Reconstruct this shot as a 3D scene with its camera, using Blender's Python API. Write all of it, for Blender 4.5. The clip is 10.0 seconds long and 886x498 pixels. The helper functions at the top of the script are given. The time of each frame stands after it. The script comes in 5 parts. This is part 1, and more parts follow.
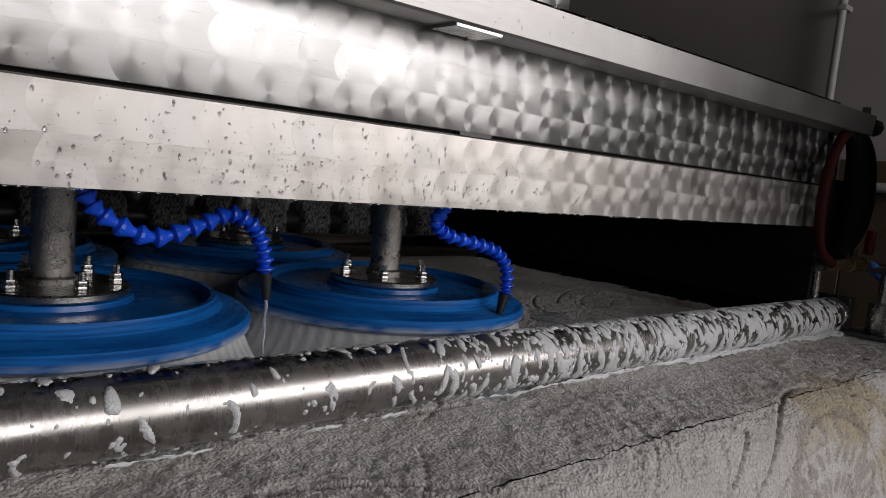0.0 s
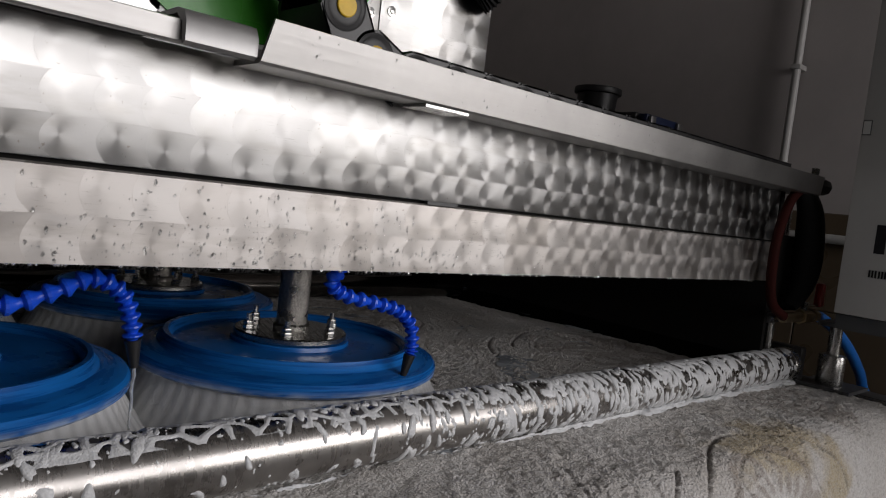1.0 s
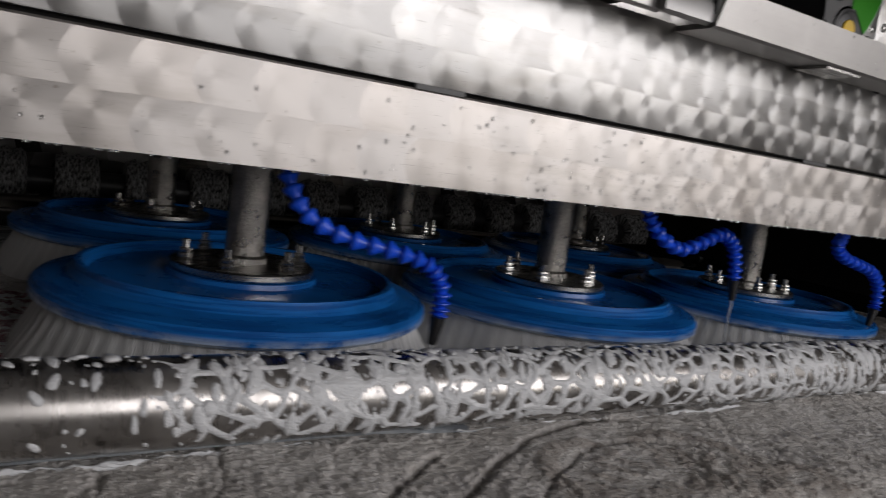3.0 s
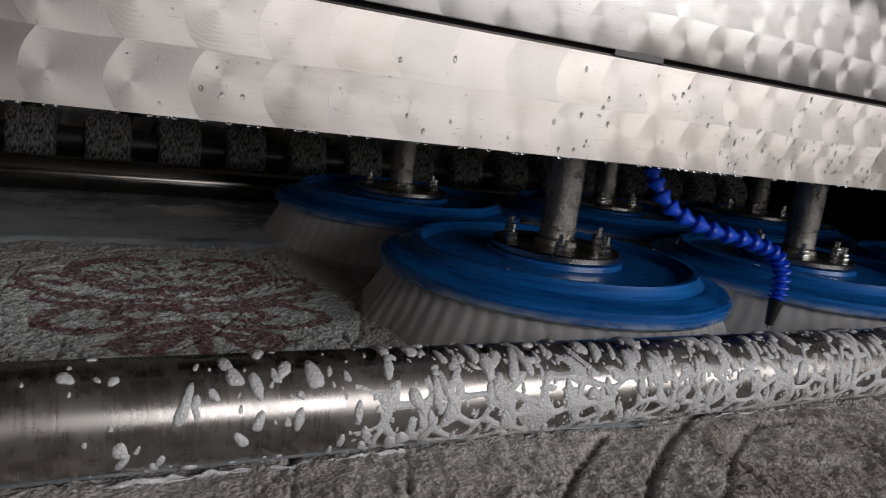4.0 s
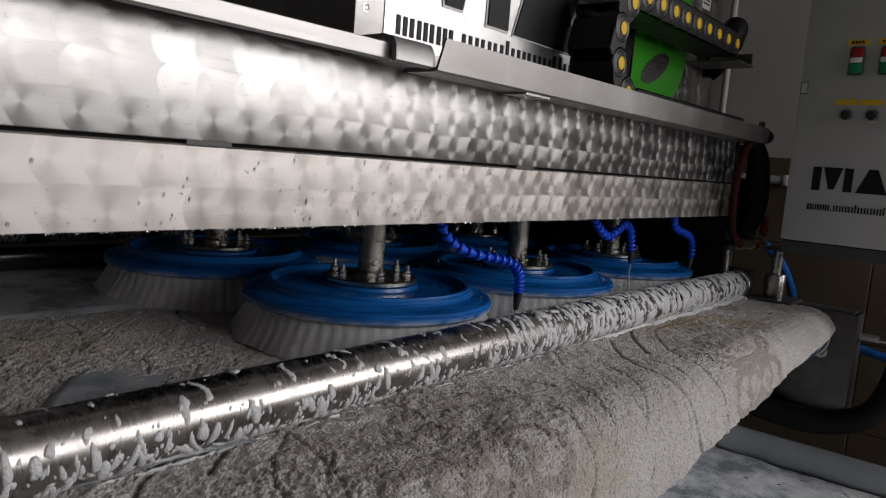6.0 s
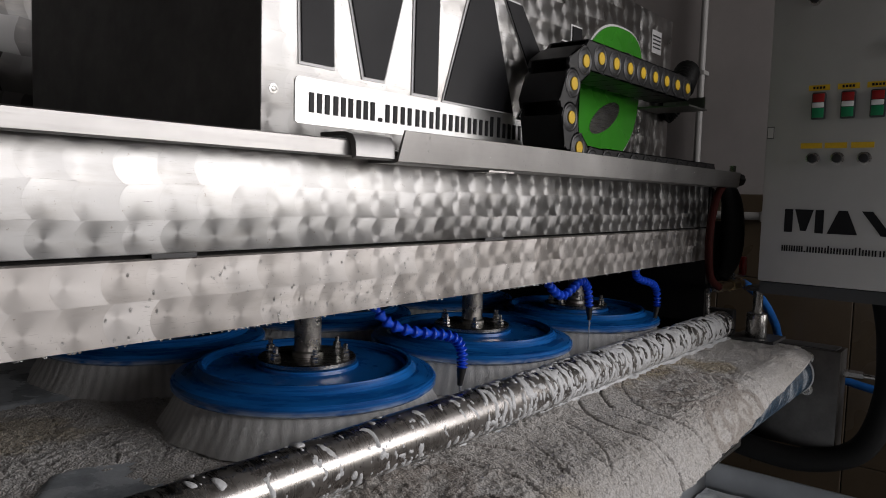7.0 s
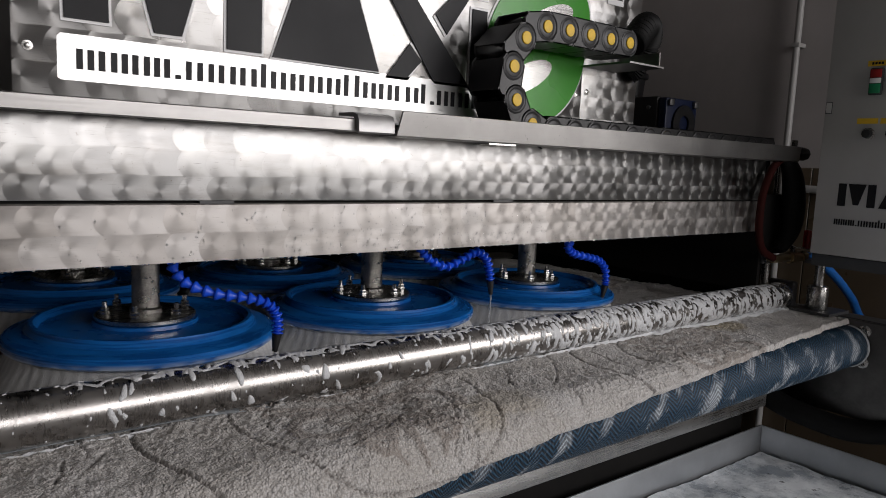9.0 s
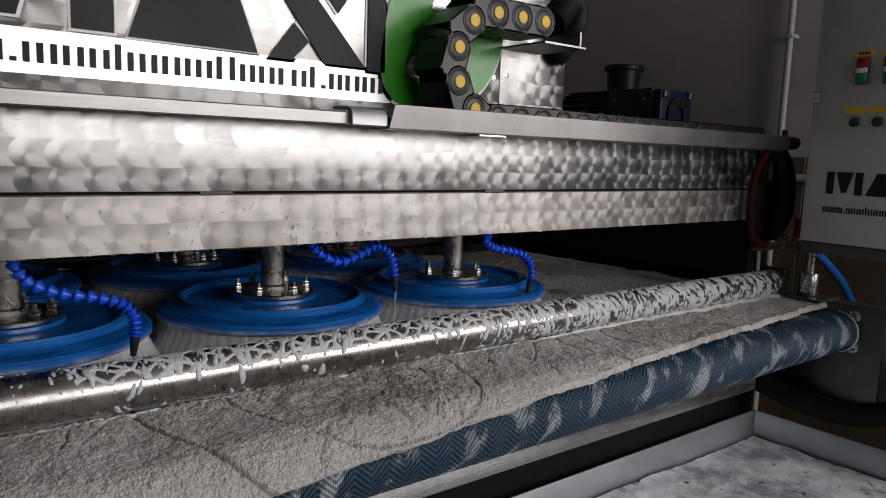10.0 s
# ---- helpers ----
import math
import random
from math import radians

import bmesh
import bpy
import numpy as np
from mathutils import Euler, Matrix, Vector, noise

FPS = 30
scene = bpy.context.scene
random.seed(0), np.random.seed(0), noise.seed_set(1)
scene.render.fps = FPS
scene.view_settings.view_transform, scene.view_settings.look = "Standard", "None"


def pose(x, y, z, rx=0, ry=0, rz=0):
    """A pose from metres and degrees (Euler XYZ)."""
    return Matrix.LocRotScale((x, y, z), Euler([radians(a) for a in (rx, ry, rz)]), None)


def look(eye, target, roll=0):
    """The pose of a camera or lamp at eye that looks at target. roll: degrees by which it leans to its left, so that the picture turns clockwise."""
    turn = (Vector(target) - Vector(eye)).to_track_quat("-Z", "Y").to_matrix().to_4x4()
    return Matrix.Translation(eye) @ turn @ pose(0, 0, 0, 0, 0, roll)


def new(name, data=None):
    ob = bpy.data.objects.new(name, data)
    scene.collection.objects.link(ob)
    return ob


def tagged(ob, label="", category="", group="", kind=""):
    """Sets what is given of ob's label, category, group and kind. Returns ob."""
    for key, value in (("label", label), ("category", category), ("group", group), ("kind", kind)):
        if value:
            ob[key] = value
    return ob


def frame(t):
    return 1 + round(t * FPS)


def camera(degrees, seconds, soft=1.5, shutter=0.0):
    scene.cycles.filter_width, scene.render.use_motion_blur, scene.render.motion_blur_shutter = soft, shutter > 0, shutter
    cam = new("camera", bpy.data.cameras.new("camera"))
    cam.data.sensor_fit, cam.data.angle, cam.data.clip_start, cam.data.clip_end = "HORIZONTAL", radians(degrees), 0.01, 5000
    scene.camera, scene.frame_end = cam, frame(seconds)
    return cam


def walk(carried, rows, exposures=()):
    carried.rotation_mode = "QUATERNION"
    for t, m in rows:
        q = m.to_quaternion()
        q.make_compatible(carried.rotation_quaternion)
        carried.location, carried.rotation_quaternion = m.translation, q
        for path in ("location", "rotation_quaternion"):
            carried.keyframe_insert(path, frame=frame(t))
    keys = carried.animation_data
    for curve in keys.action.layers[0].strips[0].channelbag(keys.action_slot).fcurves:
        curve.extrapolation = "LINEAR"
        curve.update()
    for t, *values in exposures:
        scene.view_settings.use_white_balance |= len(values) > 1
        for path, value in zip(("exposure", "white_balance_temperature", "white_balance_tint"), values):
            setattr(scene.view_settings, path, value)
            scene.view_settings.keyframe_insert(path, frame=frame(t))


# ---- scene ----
cam = camera(63.2, 10.0, soft=0.9, shutter=0.22)
PATH = [
    (0, (-0.333, -0.642, 1.143), (0.972, 0.858, 0.927), 5.5),
    (0.5, (-0.36, -0.651, 1.147), (0.975, 0.827, 0.967), 6.0),
    (1, (-0.358, -0.673, 1.194), (1.003, 0.786, 1.059), 6.7),
    (1.5, (-0.378, -0.708, 1.226), (0.98, 0.757, 1.129), 9.4),
    (2, (-0.428, -0.718, 1.181), (0.871, 0.798, 1.069), 9.6),
    (2.5, (-0.494, -0.670, 1.149), (0.708, 0.915, 0.937), 8.5),
    (3, (-0.649, -0.587, 1.129), (0.378, 1.111, 0.877), 8.0),
    (3.2, (-0.708, -0.521, 1.123), (0.349, 1.154, 0.842), 8.8),
    (4.3, (-0.730, -0.482, 1.140), (0.078, 1.297, 0.714), 5.1),
    (4.5, (-0.712, -0.513, 1.151), (0.062, 1.28, 0.719), 3.1),
    (5, (-0.722, -0.558, 1.164), (0.389, 1.055, 0.761), 4.0),
    (5.5, (-0.733, -0.625, 1.176), (0.642, 0.787, 0.834), 5.3),
    (6, (-0.733, -0.662, 1.189), (0.795, 0.605, 0.947), 4.4),
    (6.2, (-0.723, -0.656, 1.207), (0.830, 0.586, 0.995), 2.8),
    (7.3, (-0.725, -0.763, 1.267), (0.797, 0.524, 1.110), 1.2),
    (7.5, (-0.744, -0.825, 1.265), (0.715, 0.529, 1.074), 1.6),
    (8, (-0.729, -0.959, 1.262), (0.638, 0.481, 1.028), 4.8),
    (8.5, (-0.717, -1.019, 1.265), (0.553, 0.507, 1.02), 3.0),
    (9, (-0.718, -1.051, 1.268), (0.513, 0.505, 1.018), 2.5),
    (9.5, (-0.723, -1.066, 1.273), (0.505, 0.493, 1.023), 2.4),
    (10, (-0.729, -1.105, 1.264), (0.489, 0.459, 0.997), 2.0),
]
# the clip's camera settles its exposure as bright steel fills or leaves the picture
EXPOSURES = [(0.0, -0.08), (2.0, -0.06), (3.0, -0.15), (3.2, -0.15), (4.5, 0.0), (5.0, 0.02), (6.0, -0.08), (7.5, 0.08), (10.0, 0.02)]
walk(cam, [(t, look(eye, target, roll)) for t, eye, target, roll in PATH], EXPOSURES)

# ---- world, sky and large lights ----
world = bpy.data.worlds.new("sky")
scene.world = world
world.use_nodes = True
_sky = world.node_tree.nodes.new("ShaderNodeTexSky")
_sky.sky_type, _sky.sun_disc = "NISHITA", False
_sky.sun_elevation, _sky.sun_rotation = radians(40), radians(120)
world.node_tree.links.new(_sky.outputs[0], world.node_tree.nodes["Background"].inputs[0])
world.node_tree.nodes["Background"].inputs[1].default_value = 0.05
scene.view_settings.exposure = 0.0


def daylight(name, eye, target, w, h, watts, colour):
    data = bpy.data.lights.new(name, "AREA")
    data.shape, data.size, data.size_y, data.energy, data.color = "RECTANGLE", w, h, watts, colour
    ob = new(name, data)
    ob.matrix_world = look(eye, target)
    return ob


# the wide gateway and the window band beside it let in the daylight
daylight("gateway_daylight", (3.6, -4.45, 2.48), (3.6, 0, 2.48), 3.6, 2.7, 158, (1.0, 0.955, 0.955))
daylight("window_daylight", (0.575, -4.45, 2.3), (0.575, 0, 2.3), 1.75, 2.05, 56, (1.0, 0.95, 0.945))


# ---- the carriage's way along the beam ----
SWING = [(0.0, -0.612), (0.5, -0.690), (1.0, -0.730), (1.5, -0.706), (2.0, -0.625), (2.5, -0.513), (3.0, -0.402), (3.5, -0.285),
         (4.0, -0.160), (4.5, -0.032), (5.0, 0.082), (5.5, 0.170), (6.0, 0.208), (6.5, 0.192), (7.0, 0.105), (7.5, -0.016),
         (8.0, -0.124), (8.5, -0.233), (9.0, -0.341), (9.5, -0.453), (10.0, -0.578)]


def swing(t):
    ts = [a for a, _ in SWING]
    xs = [b for _, b in SWING]
    k = max(0, min(len(ts) - 2, int(t / 0.5)))
    a, b = xs[k], xs[k + 1]
    m0 = (xs[k + 1] - xs[max(k - 1, 0)]) / 2
    m1 = (xs[min(k + 2, len(xs) - 1)] - xs[k]) / 2
    u = (t - ts[k]) / 0.5
    return (2 * u**3 - 3 * u**2 + 1) * a + (u**3 - 2 * u**2 + u) * m0 + (3 * u**2 - 2 * u**3) * b + (u**3 - u**2) * m1


# ---- mesh helpers ----
def finish(bm, name, smooth=None):
    me = bpy.data.meshes.new(name)
    bmesh.ops.recalc_face_normals(bm, faces=bm.faces)
    bm.to_mesh(me)
    bm.free()
    if smooth is not None:
        me.polygons.foreach_set("use_smooth", [True] * len(me.polygons))
        me.set_sharp_from_angle(angle=radians(smooth))
    return me


def part(name, bm, material, parent, label="", smooth=35, at=None):
    ob = new(name, finish(bm, name, smooth) if isinstance(bm, bmesh.types.BMesh) else bm)
    if not ob.data.materials:
        ob.data.materials.append(material)
    ob.parent = parent
    if at is not None:
        ob.matrix_basis = at
    if label:
        ob["label"] = label
    return ob


def thing(name, m, label, category, group="", kind=""):
    ob = new(name)
    ob.empty_display_size = 0.05
    ob.matrix_basis = m
    return tagged(ob, label, category, group, kind)


def solid(name, bm, material, label, category="", group="", kind="", smooth=35, at=None):
    ob = new(name, finish(bm, name, smooth) if isinstance(bm, bmesh.types.BMesh) else bm)
    if not ob.data.materials:
        ob.data.materials.append(material)
    if at is not None:
        ob.matrix_basis = at
    return tagged(ob, label, category, group, kind)


def box(bm, x0, x1, y0, y1, z0, z1, bevel=0.0, seg=2):
    vs = bmesh.ops.create_cube(bm, size=1, matrix=Matrix.Translation(((x0 + x1) / 2, (y0 + y1) / 2, (z0 + z1) / 2))
                               @ Matrix.Diagonal((x1 - x0, y1 - y0, z1 - z0, 1)))["verts"]
    if bevel:
        edges = list({e for v in vs for e in v.link_edges})
        bmesh.ops.bevel(bm, geom=edges, offset=bevel, segments=seg, affect="EDGES", profile=0.5)
    return bm


def rod(bm, a, b, r, seg=24, r2=None, bevel=0.0):
    a, b = Vector(a), Vector(b)
    q = (b - a).to_track_quat("Z", "Y").to_matrix().to_4x4()
    vs = bmesh.ops.create_cone(bm, cap_ends=True, segments=seg, radius1=r, radius2=r if r2 is None else r2, depth=(b - a).length,
                               matrix=Matrix.Translation((a + b) / 2) @ q)["verts"]
    if bevel:
        fs = {f for v in vs for f in v.link_faces if len(f.verts) > 4}
        bmesh.ops.bevel(bm, geom=list({e for f in fs for e in f.edges}), offset=bevel, segments=2, affect="EDGES", profile=0.5)
    return bm


def lathe(bm, profile, seg=64, m=Matrix()):
    """A body turned about z from (radius, height) pairs, closed from the last pair to the first."""
    rings = []
    for r, z in profile:
        if r < 1e-6:
            rings.append([bm.verts.new(m @ Vector((0, 0, z)))])
        else:
            rings.append([bm.verts.new(m @ Vector((r * math.cos(6.283185 * i / seg), r * math.sin(6.283185 * i / seg), z))) for i in range(seg)])
    for a, b in zip(rings, rings[1:]):
        for i in range(seg):
            j = (i + 1) % seg
            if len(a) == 1 and len(b) > 1:
                bm.faces.new((a[0], b[i], b[j]))
            elif len(b) == 1 and len(a) > 1:
                bm.faces.new((a[i], a[j], b[0]))
            elif len(a) > 1:
                bm.faces.new((a[i], a[j], b[j], b[i]))
    return bm


def bezier(ps, n):
    """A smooth line of n points through the points ps."""
    ps = [Vector(p) for p in ps]
    out = []
    for i in range(n):
        u = i / (n - 1) * (len(ps) - 1)
        k = min(int(u), len(ps) - 2)
        f = u - k
        p0, p1, p2, p3 = ps[max(k - 1, 0)], ps[k], ps[k + 1], ps[min(k + 2, len(ps) - 1)]
        out.append(0.5 * (2 * p1 + (p2 - p0) * f + (2 * p0 - 5 * p1 + 4 * p2 - p3) * f * f + (3 * p1 - p0 - 3 * p2 + p3) * f**3))
    return out


def pipe(bm, line, radius, seg=14, radii=None):
    line = [Vector(p) for p in line]
    up, rings = Vector((0.13, 0.21, 0.97)), []
    for i, p in enumerate(line):
        d = (line[min(i + 1, len(line) - 1)] - line[max(i - 1, 0)]).normalized()
        side = d.cross(up).normalized()
        up = side.cross(d).normalized()
        r = radii[i] if radii else radius
        rings.append([bm.verts.new(p + r * (math.cos(a) * side + math.sin(a) * up)) for a in (6.283185 * k / seg for k in range(seg))])
    for a, b in zip(rings, rings[1:]):
        for k in range(seg):
            bm.faces.new((a[k], a[(k + 1) % seg], b[(k + 1) % seg], b[k]))
    bm.faces.new(rings[0][::-1])
    bm.faces.new(rings[-1])
    return bm


def value_noise(x, y, seed=0):
    """Smooth noise between 0 and 1 on arrays of plane places."""
    xi, yi = np.floor(x).astype(np.int64), np.floor(y).astype(np.int64)
    fx, fy = x - xi, y - yi
    fx, fy = fx * fx * (3 - 2 * fx), fy * fy * (3 - 2 * fy)

    def h(a, b):
        n = (a * 374761393 + b * 668265263 + seed * 974711) & 0xFFFFFFFF
        n = ((n ^ (n >> 13)) * 1274126177) & 0xFFFFFFFF
        return ((n ^ (n >> 16)) & 0xFFFF) / 65535.0
    return (h(xi, yi) * (1 - fx) + h(xi + 1, yi) * fx) * (1 - fy) + (h(xi, yi + 1) * (1 - fx) + h(xi + 1, yi + 1) * fx) * fy


def fractal(x, y, seed=0, octaves=4):
    total, amp = 0, 0.5
    for k in range(octaves):
        total = total + amp * value_noise(x * 2**k + 17 * k, y * 2**k, seed + k)
        amp *= 0.5
    return total / (1 - 0.5**octaves)


def grid_mesh(name, xyz, keep=None):
    """A mesh from an array of places (rows, columns, 3), less the faces that keep leaves out."""
    r, c, _ = xyz.shape
    idx = np.arange(r * c).reshape(r, c)
    f = np.stack([idx[:-1, :-1], idx[:-1, 1:], idx[1:, 1:], idx[1:, :-1]], -1).reshape(-1, 4)
    if keep is not None:
        f = f[keep.ravel()]
    used, inv = np.unique(f, return_inverse=True)
    me = bpy.data.meshes.new(name)
    me.from_pydata(xyz.reshape(-1, 3)[used].tolist(), [], inv.reshape(-1, 4).tolist())
    me.polygons.foreach_set("use_smooth", [True] * len(me.polygons))
    me.update()
    return me


# ---- materials ----
class Nodes:
    """Short-hand for building one node material."""

    def __init__(self, name, mat=None):
        self.mat = mat or bpy.data.materials.new(name)
        self.mat.use_nodes = True
        self.tree = self.mat.node_tree
        self.bsdf = self.tree.nodes["Principled BSDF"]

    def node(self, kind, **inputs):
        n = self.tree.nodes.new("ShaderNode" + kind)
        for k, v in inputs.items():
            self.put(n.inputs[k.replace("_", " ")], v)
        return n

    def put(self, socket, v):
        if isinstance(v, bpy.types.NodeSocket):
            self.tree.links.new(v, socket)
        else:
            socket.default_value = v

    def math(self, op, a, b=0.0, c=0.0):
        n = self.tree.nodes.new("ShaderNodeMath")
        n.operation = op
        for i, v in enumerate((a, b, c)):
            self.put(n.inputs[i], v)
        return n.outputs[0]

    def coords(self, scale=(1, 1, 1), kind="Object"):
        m = self.node("Mapping", Vector=self.node("TexCoord").outputs[kind])
        m.inputs["Scale"].default_value = scale
        return m.outputs[0]

    def noise(self, vec, scale, detail=4, rough=0.55):
        return self.node("TexNoise", Vector=vec, Scale=scale, Detail=detail, Roughness=rough).outputs[0]

    def ramp(self, fac, *stops):
        n = self.node("ValToRGB", Fac=fac)
        e = n.color_ramp.elements
        for i, (p, c) in enumerate(stops):
            s = e[i] if i < 2 else e.new(p)
            s.position = p
            s.color = (*c, 1) if isinstance(c, tuple) else (c, c, c, 1)
        return n.outputs[0]

    def mix(self, fac, a, b):
        n = self.tree.nodes.new("ShaderNodeMix")
        n.data_type = "RGBA"
        self.put(n.inputs[0], fac)
        for i, v in ((6, a), (7, b)):
            self.put(n.inputs[i], (*v, 1) if isinstance(v, tuple) else v)
        return n.outputs[2]

    def bump(self, height, strength=0.3, dist=0.002):
        b = self.node("Bump", Height=height, Strength=strength, Distance=dist)
        self.put(self.bsdf.inputs["Normal"], b.outputs[0])

    def set(self, **inputs):
        for k, v in inputs.items():
            self.put(self.bsdf.inputs[k.replace("_", " ")], (*v, 1) if isinstance(v, tuple) and len(v) == 3 and "olor" in k else v)
        return self.mat


def plain(name, colour, rough=0.5, metal=0.0, scale=40, vary=0.25, bump=0.15, dist=0.001, coat=0.0):
    """A surface with uneven tone and gloss at two scales."""
    n = Nodes(name)
    v = n.coords()
    big, fine = n.noise(v, scale * 0.15, 3), n.noise(v, scale, 5, 0.65)
    dark = tuple(c * (1 - vary) for c in colour)
    light = tuple(min(c * (1 + vary * 0.6), 0.95) for c in colour)
    col = n.mix(n.ramp(n.math("ADD", n.math("MULTIPLY", big, 0.6), n.math("MULTIPLY", fine, 0.4)), (0.35, 0.0), (0.65, 1.0)), dark, light)
    n.bump(fine, bump, dist)
    return n.set(Base_Color=col, Roughness=n.math("ADD", n.math("MULTIPLY", n.math("SUBTRACT", big, 0.5), 0.3), rough), Metallic=metal, Coat_Weight=coat)


def swirled_steel(name, pitch=0.044, row=0.037, z0=1.19, rough=0.3, colour=(0.62, 0.61, 0.59), aniso=0.85, dish_depth=0.0006):
    """Stainless sheet with overlapping ground spots; the grain runs in rings about each spot."""
    n = Nodes(name)
    sep = n.node("SeparateXYZ", Vector=n.coords())
    x, z = sep.outputs[0], n.math("SUBTRACT", sep.outputs[2], z0)
    wob = n.noise(n.coords(), 7.0, 2)
    v = n.math("ADD", n.math("DIVIDE", z, row), n.math("MULTIPLY", n.math("SUBTRACT", wob, 0.5), 0.35))
    rowi = n.math("FLOOR", v)
    lv = n.math("SUBTRACT", n.math("SUBTRACT", v, rowi), 0.5)
    jit = n.node("TexWhiteNoise", Vector=n.node("CombineXYZ", X=rowi, Y=3.0).outputs[0])
    arc = n.math("MULTIPLY", n.math("MULTIPLY", lv, lv), -0.9)
    u = n.math("ADD", n.math("ADD", n.math("DIVIDE", x, pitch), n.math("MULTIPLY", jit.outputs[0], 7.0)),
               n.math("ADD", arc, n.math("MULTIPLY", n.math("SUBTRACT", n.noise(n.coords(), 9.0, 2), 0.5), 0.45)))
    ui = n.math("FLOOR", u)
    lu = n.math("SUBTRACT", n.math("SUBTRACT", n.math("SUBTRACT", u, ui), arc), 0.38)
    spot = n.node("TexWhiteNoise", Vector=n.node("CombineXYZ", X=ui, Y=rowi).outputs[0])
    hue = n.node("SeparateColor", Color=spot.outputs[1])
    lu = n.math("ADD", lu, n.math("MULTIPLY", n.math("SUBTRACT", hue.outputs[0], 0.5), 0.24))
    lv = n.math("ADD", lv, n.math("MULTIPLY", n.math("SUBTRACT", hue.outputs[1], 0.5), 0.36))
    tang = n.node("CombineXYZ", X=n.math("MULTIPLY", lv, row), Y=0.0, Z=n.math("MULTIPLY", lu, -pitch)).outputs[0]
    r = n.math("SQRT", n.math("ADD", n.math("MULTIPLY", lu, lu), n.math("MULTIPLY", lv, lv)))
    rings = n.math("SINE", n.math("ADD", n.math("MULTIPLY", r, 95.0), n.math("MULTIPLY", n.noise(n.coords(), 60, 2), 8.0)))
    grime = n.noise(n.coords((1, 1, 1)), 3.5, 5, 0.6)
    fine = n.noise(n.coords((8, 8, 160)), 9.0, 3)
    dish = n.math("ADD", n.math("MULTIPLY", lu, lu), n.math("MULTIPLY", n.math("MULTIPLY", lv, lv), 0.2))
    n.bump(n.math("ADD", n.math("ADD", n.math("MULTIPLY", rings, 0.006), n.math("MULTIPLY", fine, 0.035)), dish), 1.0, dish_depth)
    ro = n.math("ADD", n.math("MULTIPLY", spot.outputs[0], 0.16), n.math("ADD", n.math("MULTIPLY", grime, 0.20), rough - 0.17))
    col = n.mix(n.ramp(grime, (0.35, 0.0), (0.7, 1.0)), tuple(c * 0.82 for c in colour), colour)
    col = n.mix(n.math("MULTIPLY", spot.outputs[0], 0.34), col, (0.76, 0.75, 0.74))
    nick = n.ramp(n.noise(n.coords((14, 14, 420)), 3.0, 2, 0.5), (0.66, 0.0), (0.72, 1.0))
    nick = n.math("MULTIPLY", nick, n.ramp(n.noise(n.coords(), 8, 2), (0.45, 0.0), (0.6, 1.0)))
    col = n.mix(n.math("MULTIPLY", nick, 0.6), col, (0.12, 0.11, 0.10))
    speck = n.ramp(n.noise(n.coords(), 190, 2, 0.6), (0.70, 0.0), (0.76, 1.0))
    col = n.mix(n.math("MULTIPLY", speck, 0.5), col, (0.18, 0.14, 0.10))
    smear = n.ramp(n.noise(n.coords((1.5, 1.5, 7)), 4.0, 5, 0.65), (0.52, 0.0), (0.66, 1.0))
    col = n.mix(n.math("MULTIPLY", smear, 0.30), col, (0.30, 0.27, 0.235))
    return n.set(Base_Color=col, Metallic=1.0, Roughness=ro, Anisotropic=aniso, Tangent=tang)


def brushed(name, colour=(0.6, 0.59, 0.57), rough=0.26, along=(2, 90, 90), metal=1.0):
    n = Nodes(name)
    streak, grime = n.noise(n.coords(along), 6.0, 4), n.noise(n.coords(), 5.0, 5, 0.6)
    n.bump(streak, 0.12, 0.0004)
    col = n.mix(n.ramp(grime, (0.35, 0.0), (0.7, 1.0)), tuple(c * 0.7 for c in colour), colour)
    return n.set(Base_Color=col, Metallic=metal, Roughness=n.math("ADD", n.math("MULTIPLY", streak, 0.2), n.math("ADD", n.math("MULTIPLY", grime, 0.18), rough - 0.18)))


STEEL_UP = swirled_steel("swirled_steel_sheet", rough=0.40, z0=1.19, colour=(0.46, 0.455, 0.445), aniso=0.56)
STEEL_LOW = swirled_steel("swirled_steel_sheet_low", pitch=0.046, row=0.045, z0=1.098, rough=0.42, colour=(0.53, 0.497, 0.47), aniso=0.36)
STEEL_BOX = swirled_steel("swirled_steel_housing", pitch=0.05, row=0.05, z0=1.33, rough=0.36, colour=(0.42, 0.415, 0.405), aniso=0.6)
BRUSHED = brushed("brushed_stainless")
LIPSTEEL = brushed("folded_stainless", (0.42, 0.41, 0.40), 0.40)
REARSTEEL = brushed("dark_wet_tube_steel", (0.22, 0.205, 0.19), 0.17, (60, 4, 4))
# the same swirled steel, a dark reflection put into its near-black colour
SHADESWIRL = swirled_steel("shade_swirled_sheet", pitch=0.05, row=0.10, z0=1.3, rough=0.42, colour=(0.012, 0.010, 0.008), aniso=0.6)
ROLLSTEEL = brushed("polished_tube_steel", (0.46, 0.44, 0.42), 0.25, (60, 4, 4))


